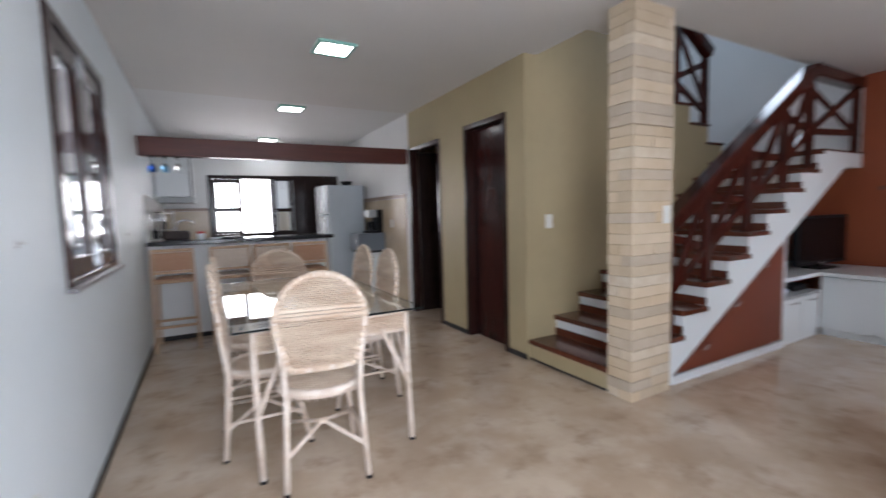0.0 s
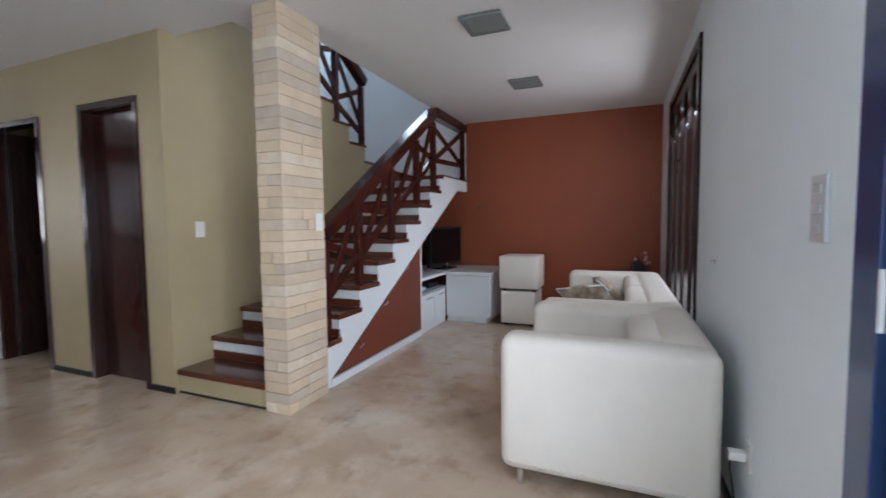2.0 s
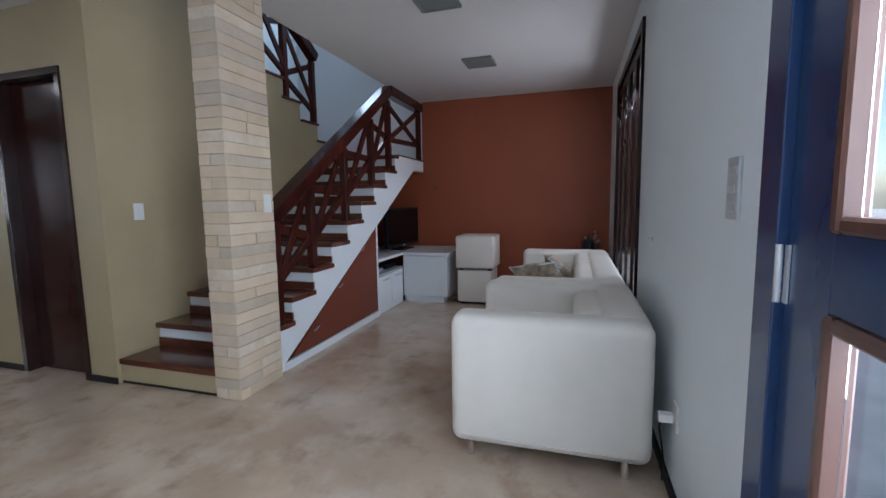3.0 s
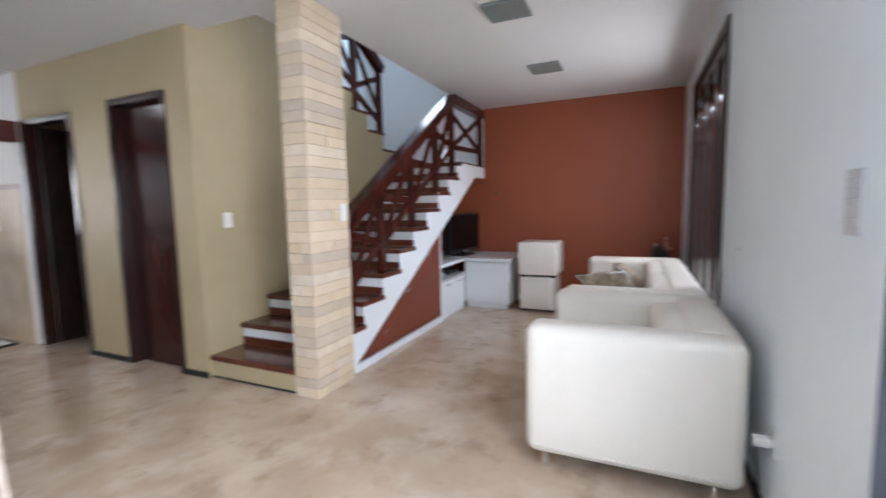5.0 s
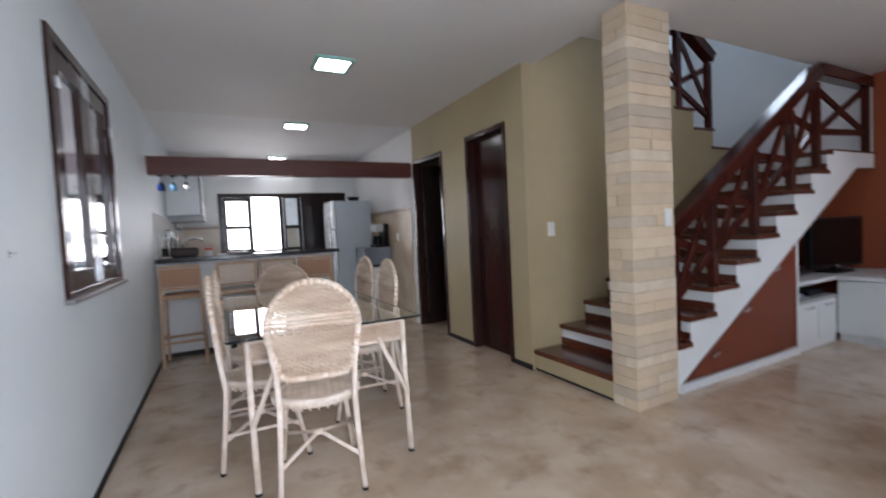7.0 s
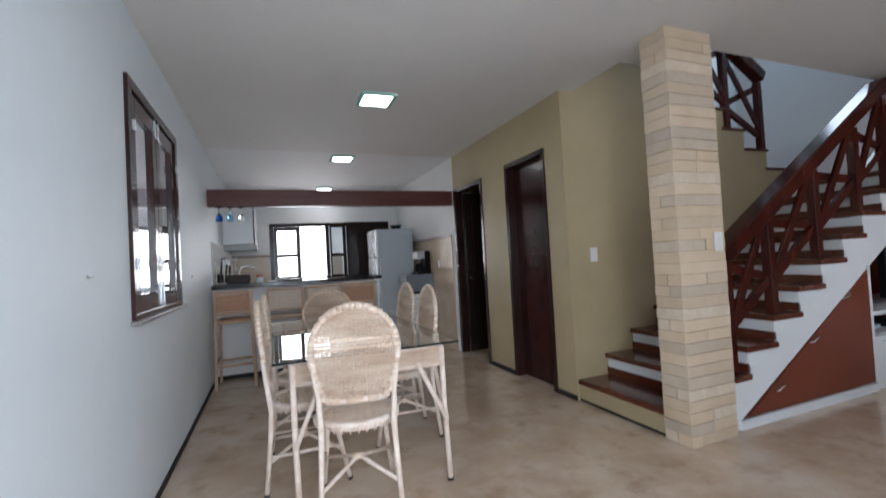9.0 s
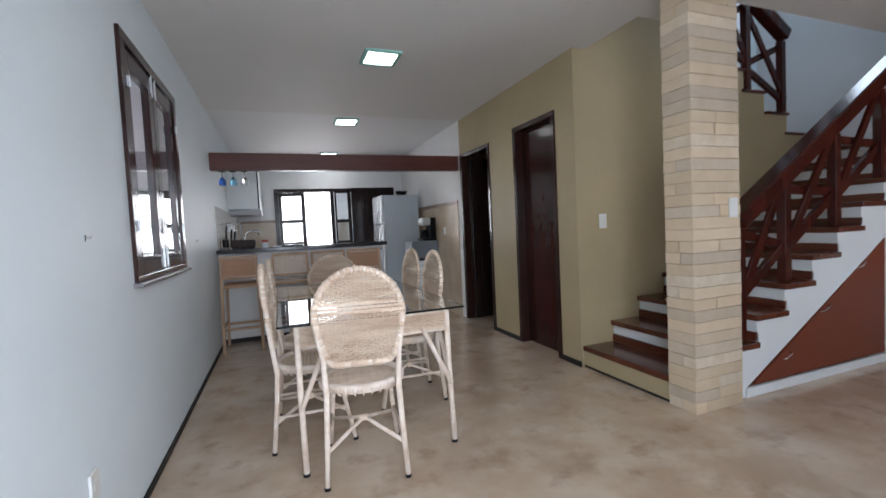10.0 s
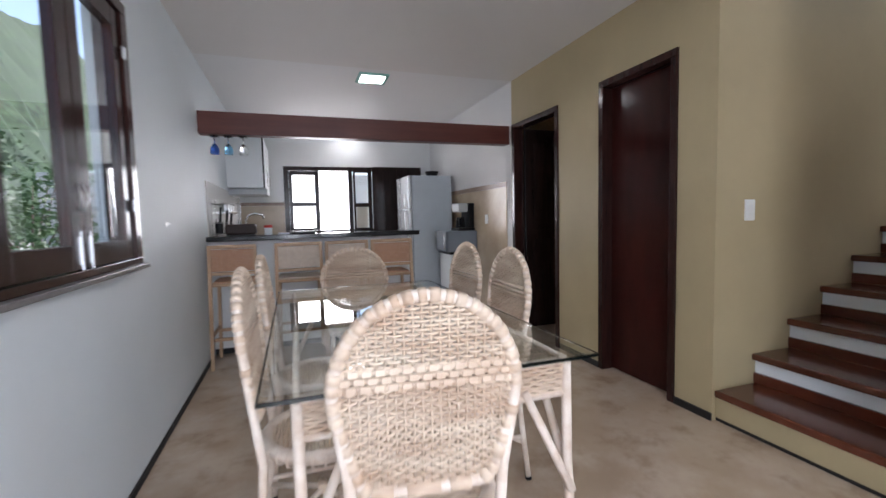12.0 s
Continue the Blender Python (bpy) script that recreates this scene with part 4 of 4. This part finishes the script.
box(bm, -0.004, -0.001, -0.001, l + 0.001, TZ, TZ + 0.010)
box(bm, w + 0.001, w + 0.004, -0.001, l + 0.001, TZ, TZ + 0.010)
part("glass_edge", bm, M_GLASSEDGE, table, "dark green edge of the glass")

# ---- kitchen ----
bar = thing("bar_counter", "white breakfast bar with a black granite top", "counter", (XW, 5.42, 0))
bw = 1.41 - XW
part("bar_wall", B(0.002, bw - 0.08, 0.14, 0.24, 0.05, 1.035), M_WHITE, bar, "white painted bar wall")
part("kick_strip", B(0.002, bw - 0.08, 0.135, 0.24, 0.0, 0.049), M_BASE, bar, "black kick strip")
part("worktop", B(0.002, bw, 0.0, 0.46, 1.037, 1.08, 0.004), M_STONE, bar, "polished black granite top")

cab = thing("base_cabinets", "white base cabinets along the kitchen walls", "cabinet", (XW, 5.9, 0))
part("body", B(0.002, 0.58, 0.0, YN - 5.902, 0.0, 0.88), M_LAC, cab)
part("body", B(0.582, 2.1, YN - 5.902 - 0.56, YN - 5.902, 0.0, 0.88), M_LAC, cab)
part("worktop", B(0.002, 0.60, 0.0, YN - 5.902 - 0.58, 0.881, 0.92), M_STONE, cab, "black granite worktop")
part("worktop", B(0.002, 2.12, YN - 5.902 - 0.578, YN - 5.902, 0.881, 0.92), M_STONE, cab, "black granite worktop")

TB = 1.52
structure("tiles_kitchen_east", B(XB - 0.010, XB, 5.45, YN - 0.012, 0, TB), M_TILE, "glossy beige wall tiles up to eye height")
structure("tile_border", B(XB - 0.012, XB, 5.45, YN - 0.012, TB + 0.002, TB + 0.055), M_TILEB, "brown tile border")
structure("tiles_kitchen_north", B(XW + 0.012, KW[0] - 0.002, YN - 0.010, YN, 0.92, 1.44), M_TILE, "glossy beige wall tiles")
structure("tile_border", B(XW + 0.012, KW[0] - 0.002, YN - 0.012, YN, 1.442, 1.49), M_TILEB, "brown tile border")
structure("tiles_kitchen_west", B(XW, XW + 0.010, 5.55, YN - 0.012, 0.92, 1.58), M_WTILE, "white glazed wall tiles")

up = thing("wall_cabinet", "white wall cabinet with a dark-edged door ajar", "cabinet", (XW + 0.002, 6.95, 1.62))
part("body", B(0, 0.40, 0, 1.15, 0, 0.62, 0.003), M_LAC, up)
for k in range(2):
    door = part("door", B(0.403, 0.42, 0.005 + k * 0.575, 0.575 + k * 0.575, 0.002, 0.618, 0.002), M_LAC, up)
    part("door_edge", B(0.402, 0.421, -0.004 + k * 0.575, 0.004 + k * 0.575, 0.0, 0.62), M_BLACK, door, "black door edge")
    part("handle", tube(bmesh.new(), [(0.42, 0.1 + k * 0.58, 0.06), (0.445, 0.1 + k * 0.58, 0.08), (0.445, 0.1 + k * 0.58, 0.20), (0.42, 0.1 + k * 0.58, 0.22)], 0.006), M_CHROME, door, "chrome bow handle")
hood = thing("extractor_hood", "slim grey extractor hood under the wall cabinet", "extractor hood", (XW + 0.002, 7.0, 1.54))
part("body", B(0, 0.44, 0, 0.6, 0, 0.075, 0.005), M_LACGREY, hood)

big = thing("refrigerator", "tall grey steel refrigerator with two doors", "refrigerator", (1.71, 7.0, 0))
part("body", B(0.06, 0.64, 0, 0.64, 0.02, 1.79, 0.008, 2), M_STEEL, big)
part("freezer_door", B(0, 0.056, 0.002, 0.638, 1.335, 1.79, 0.012, 3), M_INOX, big, "polished steel freezer door")
part("lower_door", B(0, 0.056, 0.002, 0.638, 0.05, 1.322, 0.012, 3), M_INOX, big, "polished steel lower door")
for z0, z1 in ((1.36, 1.55), (1.0, 1.30)):
    part("handle", tube(bmesh.new(), [(0, 0.05, z0), (-0.035, 0.05, z0 + 0.02), (-0.035, 0.05, z1 - 0.02), (0, 0.05, z1)], 0.009), M_CHROME, big, "curved steel handle")
bskt = thing("fruit_bowl", "round dark bowl on top of the tall refrigerator", "bowl", (2.11, 7.15, 1.79))
part("body", cyl(bmesh.new(), (0, 0, 0), (0, 0, 0.07), 0.07, 0.10, 20), M_BLACK, bskt)

mw = thing("microwave_oven", "grey-blue microwave oven on a low white cabinet", "microwave oven", (1.99, 6.25, 0.76))
part("body", B(0.02, 0.415, 0, 0.42, 0.01, 0.27, 0.006), M_OVEN, mw)
part("door", B(0, 0.018, 0.005, 0.415, 0.015, 0.265, 0.004), M_OVEN, mw)
part("handle", tube(bmesh.new(), [(0, 0.03, 0.05), (-0.02, 0.03, 0.06), (-0.02, 0.03, 0.22), (0, 0.03, 0.23)], 0.006), M_CHROME, mw, "vertical steel handle")
part("foot", B(0.05, 0.40, 0.04, 0.38, 0.0, 0.009), M_BLACK, mw)
lowc = thing("low_cabinet", "white low kitchen cabinet beside the tiled wall", "cabinet", (2.06, 6.27, 0))
part("body", B(0, 0.345, 0.02, 0.44, 0.06, 0.735), M_LAC, lowc)
part("plinth", B(0.02, 0.35, 0.04, 0.42, 0.0, 0.059), M_BLACK, lowc)
part("door", B(0.004, 0.341, 0.0, 0.018, 0.065, 0.73, 0.003), M_LAC, lowc)
part("handle", B(0.06, 0.16, -0.012, 0.0, 0.66, 0.672), M_CHROME, lowc, "slim metal handle")
part("top", B(-0.02, 0.345, -0.01, 0.45, 0.737, 0.759), M_STONE, lowc, "thin black top")

cof = thing("coffee_maker", "black drip coffee maker with a glass jug", "coffee maker", (2.28, 6.40, 1.03), 10)
part("base", B(-0.12, 0.12, -0.09, 0.11, 0, 0.035, 0.006), M_BLACK, cof)
part("tower", B(0.03, 0.12, -0.08, 0.10, 0.036, 0.35, 0.008), M_BLACK, cof)
part("filter_head", B(-0.11, 0.028, -0.08, 0.10, 0.235, 0.35, 0.012), M_LACGREY, cof, "grey metal filter housing")
jug = part("jug", cyl(bmesh.new(), (-0.045, 0, 0.04), (-0.045, 0, 0.17), 0.062, 0.05, 24), M_SCREEN, cof, "dark glass jug", smooth=False)
part("handle", tube(bmesh.new(), [(-0.09, -0.05, 0.16), (-0.12, -0.09, 0.14), (-0.12, -0.09, 0.08), (-0.09, -0.05, 0.06)], 0.007), M_BLACK, jug)

ts = thing("toaster", "dark brown rectangular toaster on the bar", "toaster", (-0.25, 5.62, 1.08))
part("body", B(-0.13, 0.13, -0.08, 0.08, 0.01, 0.105, 0.02, 3), material("dark_brown_enamel", (0.028, 0.014, 0.011), 0.55), ts)
part("base", B(-0.12, 0.12, -0.07, 0.07, 0, 0.009), M_BLACK, ts)
jr = thing("jar", "small white jar with a red lid on the bar", "jar", (-0.02, 5.66, 1.08))
part("body", cyl(bmesh.new(), (0, 0, 0), (0, 0, 0.065), 0.035, n=20), M_LAC, jr)
part("lid", cyl(bmesh.new(), (0, 0, 0.0655), (0, 0, 0.09), 0.037, n=20), M_RED, jr, "red plastic lid")
tr = thing("tray", "flat black tray on the bar", "tray", (0.29, 5.66, 1.08))
part("dish", B(-0.12, 0.12, -0.07, 0.07, 0, 0.018, 0.006), M_BLACK, tr)
nb = thing("napkins", "small stack of white napkins on the bar", "napkins", (0.13, 5.72, 1.08))
part("stack", B(-0.06, 0.06, -0.05, 0.05, 0, 0.012), M_LAC, nb)

rack = thing("dish_rack", "chrome dish rack with black utensils and cups", "dish rack", (-0.40, 5.78, 1.08))
bm = bmesh.new()
for z in (0.02, 0.12, 0.30):
    tube(bm, [(-0.10, -0.10, z), (0.12, -0.10, z), (0.12, 0.12, z), (-0.10, 0.12, z)], 0.004, 6, True)
for x, y in ((-0.10, -0.10), (0.12, -0.10), (0.12, 0.12), (-0.10, 0.12)):
    tube(bm, [(x, y, 0), (x, y, 0.34)], 0.004, 6)
for k in range(7):
    tube(bm, [(-0.10 + k * 0.036, -0.10, 0.02), (-0.10 + k * 0.036, 0.12, 0.02)], 0.0025, 4)
part("wire_frame", bm, M_CHROME, rack)
for k, (x, y) in enumerate(((-0.05, -0.03), (0.0, 0.0), (0.03, 0.05))):
    part("utensil", cyl(bmesh.new(), (x, y, 0.03), (x + 0.02, y, 0.27 - 0.03 * k), 0.011), M_BLACK, rack, "black kitchen utensil")
part("holder", cyl(bmesh.new(), (-0.05, -0.04, 0.022), (-0.05, -0.04, 0.13), 0.035, n=20), M_BLACK, rack)
tapt = thing("kitchen_tap", "curved chrome kitchen tap over the sink", "tap", (-0.30, 6.6, 0.921))
part("spout", tube(bmesh.new(), [(0, 0, 0), (0, 0, 0.30), (0.03, 0, 0.36), (0.10, 0, 0.38), (0.18, 0, 0.36), (0.19, 0, 0.32)], 0.012, 8), M_CHROME, tapt)
shelf = thing("spice_rack", "white wall rack with steel jars", "rack", (XW + 0.012, 6.1, 1.30))
part("shelf", B(0, 0.12, 0, 0.55, 0, 0.012), M_INOX, shelf)
for k in range(6):
    j = part("jar", cyl(bmesh.new(), (0.06, 0.05 + k * 0.09, 0.0125), (0.06, 0.05 + k * 0.09, 0.09), 0.03, n=14), M_LAC if k % 2 else M_INOX, shelf)
    part("lid", cyl(bmesh.new(), (0.06, 0.05 + k * 0.09, 0.0905), (0.06, 0.05 + k * 0.09, 0.105), 0.031, n=14), M_BLACK, j)


def hanging_glass(name, x, mat, label):
    g = thing(name, label, "wine glass", (x, 5.47, 1.955), 0, "glasses hung under the beam")
    prof = [(0.0, 0.030), (0.004, 0.030), (0.006, 0.004), (0.06, 0.004), (0.075, 0.02), (0.10, 0.034), (0.13, 0.038), (0.155, 0.034)]
    bm = bmesh.new()
    n = 20
    rings = [[bm.verts.new((r * math.cos(k * math.tau / n), r * math.sin(k * math.tau / n), -z)) for k in range(n)] for z, r in prof]
    for a, b in zip(rings, rings[1:]):
        for k in range(n):
            bm.faces.new((a[k], a[(k + 1) % n], b[(k + 1) % n], b[k]))
    part("bowl", bm, mat, g, smooth=True)
    part("hook_rail", B(-0.035, 0.035, -0.05, 0.05, -0.002, 0.004), M_DARK, g, "small dark wooden rail")
    return g


hanging_glass("wine_glass", -0.41, M_BLUEGLASS, "cobalt blue wine glass hung upside down under the beam")
hanging_glass("wine_glass", -0.30, M_CYANGLASS, "pale blue wine glass hung upside down under the beam")
hanging_glass("wine_glass", -0.18, M_CLEAR, "clear wine glass hung upside down under the beam")


def bar_stool(x0, x1, pad, label):
    s = thing("bar_stool", label, "stool", ((x0 + x1) / 2, 5.10, 0), 0, "stools at the bar")
    w = (x1 - x0) / 2
    for sx in (-1, 1):
        part("back_leg", board(bmesh.new(), (sx * (w + 0.008), -0.02, 0), (sx * (w - 0.012), 0, 1.02), 0.028, 0.028), M_STOOL, s, bevel=0.003)
        part("front_leg", board(bmesh.new(), (sx * (w + 0.0), 0.36, 0), (sx * (w - 0.02), 0.33, 0.70), 0.028, 0.028), M_STOOL, s, bevel=0.003)
        part("stretcher", board(bmesh.new(), (sx * (w - 0.0), 0.0, 0.28), (sx * (w - 0.006), 0.34, 0.28), 0.022, 0.018, (1, 0, 0)), M_STOOL, s)
    part("stretcher", B(-w + 0.015, w - 0.015, -0.018, 0.006, 0.235, 0.26), M_STOOL, s)
    part("stretcher", B(-w + 0.015, w - 0.015, 0.335, 0.355, 0.235, 0.26), M_STOOL, s)
    part("seat_frame", B(-w, w, 0.0, 0.37, 0.68, 0.705, 0.004), M_STOOL, s)
    part("seat", B(-w + 0.02, w - 0.02, 0.018, 0.35, 0.706, 0.72, 0.004), pad, s, "woven seat pad")
    part("back_rail", B(-w + 0.016, w - 0.016, -0.012, 0.012, 0.99, 1.02, 0.003), M_STOOL, s)
    part("back_rail", B(-w + 0.016, w - 0.016, -0.012, 0.012, 0.775, 0.80, 0.003), M_STOOL, s)
    bm = bmesh.new()
    n = 15
    for i in range(n):
        z = 0.805 + (0.985 - 0.805) * (i + 0.5) / n
        box(bm, -w + 0.018, w - 0.018, -0.006 + 0.002 * (i % 2), 0.006 - 0.002 * (i % 2), z - 0.0055, z + 0.0055)
    part("back_panel", bm, pad, s, "woven back panel", kind="stuff")
    return s


bar_stool(-0.455, -0.095, M_STOOLPAD, "light wooden bar stool with a tan back beside the white wall")
bar_stool(0.05, 0.43, M_STOOLPALE, "light wooden bar stool with a pale woven back")
bar_stool(0.46, 0.83, M_STOOLPALE, "light wooden bar stool with a pale woven back, mid row")
bar_stool(0.86, 1.235, M_STOOLPAD, "light wooden bar stool with a tan back near the refrigerator")


# ---- ceiling lamps, switches and small fittings ----
def panel_lamp(x, y, lit, label, size=0.29):
    g = thing("ceiling_lamp", label, "ceiling lamp", (x, y, ZC), 0, "square ceiling lamps")
    h = size / 2
    bm = bmesh.new()
    box(bm, -h, h, -h, -h + 0.03, -0.022, -0.001)
    box(bm, -h, h, h - 0.03, h, -0.022, -0.001)
    box(bm, -h, -h + 0.03, -h + 0.03, h - 0.03, -0.022, -0.001)
    box(bm, h - 0.03, h, -h + 0.03, h - 0.03, -0.022, -0.001)
    part("rim", bm, M_LEDGLASS if lit else M_LEDOFF, g, "greenish glass rim", bevel=0.002)
    part("diffuser", B(-h + 0.031, h - 0.031, -h + 0.031, h - 0.031, -0.018, -0.002), M_LED if lit else M_LEDOFF, g)
    return g


panel_lamp(0.985, 3.52, True, "square recessed ceiling lamp, switched on, above the table")
panel_lamp(1.01, 5.57, True, "square recessed ceiling lamp, switched on, beyond the beam")
panel_lamp(1.03, 7.84, True, "square recessed ceiling lamp, switched on, in the kitchen")
panel_lamp(3.24, 0.865, False, "square ceiling lamp, switched off, above the armchair")
panel_lamp(4.63, 0.865, False, "square ceiling lamp, switched off, near the orange wall")


def plate(name, label, place, turn, w=0.07, h=0.115, rockers=1, category="switch", mat=M_PLASTIC):
    g = thing(name, label, category, place, turn)
    part("plate", B(-w / 2, w / 2, -0.010, 0, -h / 2, h / 2, 0.003, 2), mat, g)
    for k in range(rockers):
        z = (k - (rockers - 1) / 2) * h / (rockers + 0.4)
        part("rocker", B(-w * 0.28, w * 0.28, -0.014, -0.0101, z - 0.012, z + 0.012, 0.002), mat, g)
    return g


plate("light_switch", "white two-gang light switch on the beige wall", (2.675, YSP, 1.20), 0, 0.075, 0.12, 2)
plate("light_switch", "white light switch on the brick column", (2.765, CY0 - 0.004, 1.245), 0, 0.075, 0.12, 2)
plate("light_switch", "tall switch plate beside the entrance door, backlit shade in its grey", (1.635, YS, 1.262), 180, 0.09, 0.165, 3, mat=M_BACKLITPLATE)
plate("wall_socket", "small dull reddish socket on the orange wall", (XE, 1.82, 1.43), -90, 0.04, 0.04, 1, "socket", M_BEAD)
plate("wall_socket", "small white socket low on the wall behind the armchair", (2.165, YS, 0.36), 180, 0.07, 0.11, 1, "socket")
plug = thing("power_plug", "white power plug with a black cable in the low socket", "plug", (2.165, YS + 0.015, 0.355))
part("body", B(-0.018, 0.018, 0, 0.055, -0.018, 0.018, 0.004, 2), M_PLASTIC, plug)
part("cable", tube(bmesh.new(), [(0, 0.045, -0.015), (0.004, 0.048, -0.05), (0.02, 0.035, -0.12), (0.05, 0.018, -0.22), (0.10, 0.012, -0.335)], 0.004, 6), M_BLACK, plug, "thin black cable")

plate("wall_socket", "small white socket on the beige kitchen tiles", (XB - 0.0105, 5.96, 1.17), -90, 0.07, 0.11, 1, "socket")


def hook(place, turn, label):
    g = thing("wall_hook", label, "hook", place, turn)
    part("plate", B(-0.005, 0.005, -0.004, 0, -0.012, 0.012), M_CHROME, g)
    part("prong", tube(bmesh.new(), [(0, -0.004, 0.004), (0, -0.018, 0.0), (0, -0.021, 0.009)], 0.002), M_CHROME, g)


plate("wall_socket", "small white socket low on the daylight-tinted white wall", (XW, 1.88, 0.37), 90, 0.07, 0.10, 1, "socket")
hook((XW, 1.99, 1.23), 90, "small steel hammock hook on the white wall")
hook((XW, 4.22, 1.20), 90, "small steel hook near the kitchen")
hook((2.89, YS, 1.02), 180, "small steel hook on the window wall")

# ---- outside ----
rng = random.Random(21)
bm = bmesh.new()
cols = []
for i in range(170):
    y = -90 + i * 3.0
    top = 57 + 9 * noise.noise(Vector((y * 0.02, 0, 0))) + 1.6 * noise.noise(Vector((y * 0.3, 5, 0)))
    cols.append([bm.verts.new((-30 - j * 4 + 2 * noise.noise(Vector((y * 0.2, j, 2))), y, -0.4 + top * (j / 9) ** 0.8 + 1.2 * noise.noise(Vector((y * 0.5, j * 1.7, 9))) * (j > 0))) for j in range(10)])
for a, b in zip(cols, cols[1:]):
    for j in range(9):
        bm.faces.new((a[j], b[j], b[j + 1], a[j + 1]))
structure("backdrop", bm, material("wooded_hillside", (0.03, 0.06, 0.03), 0.9, second=(0.12, 0.19, 0.09), scale=0.5, bump=0.6, bump_scale=0.8), "distant wooded green hillside")
structure("backdrop", B(-9.2, -9.0, -6, 16, -0.3, 1.1), M_OUTWALL, "low white garden wall")
structure("backdrop", B(-5, 9, 13.0, 13.2, -0.3, 2.4), M_OUTWALL, "white garden wall behind the kitchen")
# added wall: its sunlit white fills the door panes and bounces light in
structure("backdrop", B(-6, 9, -5.4, -5.2, -0.3, 2.2), M_OUTWALL, "white wall added before the entrance as a sunlit reflector")
structure("backdrop", B(-3.9, -1.2, 13.5, 17.0, -0.3, 6.6), material("pinkish_render", (0.52, 0.42, 0.40), 0.85, vary=0.08, scale=0.8, bump=0.2), "pinkish rendered wall of a neighbouring house")


def bush(place, radius, height, seed, label):
    g = thing("garden_shrub", label, "shrub", place)
    rng = random.Random(seed)
    bm = bmesh.new()
    for i in range(9):
        a = rng.uniform(0, math.tau)
        tube(bm, [(0, 0, 0), (0.15 * math.cos(a), 0.15 * math.sin(a), height * 0.4), (radius * 0.7 * math.cos(a), radius * 0.7 * math.sin(a), height * 0.85)], [0.03, 0.02, 0.008], 5)
    part("trunk", bm, M_BARK, g)
    verts, faces = [], []
    clumps = [(rng.uniform(-1, 1) * radius, rng.uniform(-1, 1) * radius, rng.uniform(0.25, 1) * height) for _ in range(60)]
    for k in range(4200):
        cx, cy, cz = rng.choice(clumps)
        p = Vector((cx + rng.gauss(0, 0.16), cy + rng.gauss(0, 0.16), max(0.05, cz + rng.gauss(0, 0.14))))
        d = Vector((rng.gauss(0, 1), rng.gauss(0, 1), rng.gauss(0, 0.6))).normalized()
        s = d.cross(Vector((rng.gauss(0, 1), rng.gauss(0, 1), rng.gauss(0, 1)))).normalized()
        L, Wd = rng.uniform(0.06, 0.11), rng.uniform(0.018, 0.035)
        n = len(verts)
        verts += [tuple(p), tuple(p + d * L * 0.5 + s * Wd), tuple(p + d * L), tuple(p + d * L * 0.5 - s * Wd)]
        faces.append((n, n + 1, n + 2, n + 3))
    me = bpy.data.meshes.new("crown")
    me.from_pydata(verts, [], faces)
    me.materials.append(M_LEAF)
    c = new("crown", me)
    c.parent = g
    tagged(c, kind="stuff")


bush((-3.4, 3.6, -0.3), 1.3, 2.5, 11, "leafy green shrub outside the dining window")
bush((-3.8, 6.6, -0.3), 1.4, 2.3, 12, "leafy green shrub along the garden wall")
bush((-3.6, 9.5, -0.3), 1.4, 2.6, 14, "tall leafy green shrub further along the garden")

# ---- bricks of the column, last ----
rng = random.Random(7)
course = ZC / 37
cache = {}
for c in range(37):
    za, zb = c * course + 0.0015, (c + 1) * course - 0.0015
    cuts = [0.0]
    kind = rng.random()
    if kind < 0.26:
        cuts += [rng.uniform(0.17, 0.23)]
    elif kind < 0.33:
        cuts += [rng.choice((0.09, 0.31)) + rng.uniform(-0.02, 0.02)]
    cuts.append(CX1 - CX0)
    for a, b in zip(cuts, cuts[1:]):
        p = rng.uniform(0.0, 0.007)
        left = a == 0.0
        x0, x1 = CX0 + a + (0.0 if left else 0.002) - (p if left else 0), CX0 + b - (0.002 if b < CX1 - CX0 else 0)
        splits = [CY0 - rng.uniform(0, 0.004), CY1]
        if left and rng.random() < 0.4:
            splits.insert(1, rng.uniform(CY0 + 0.07, CY1 - 0.07))
        for ya, yb in zip(splits, splits[1:]):
            bm = B(x0, x1, ya + (0.002 if ya > CY0 else 0), yb - (0.002 if yb < CY1 else 0), za, zb, 0.002)
            pick = rng.random()
            if pick < 0.35 and len(cuts) + len(splits) > 4:
                bmesh.ops.translate(bm, verts=[v for v in bm.verts if v.co.z > (za + zb) / 2], vec=(0, 0, -rng.uniform(0.001, 0.004)))
            part("brick", bm, M_GREYBRICK if pick < 0.12 else M_PALEBRICK if pick < 0.24 else M_BRICK, column)
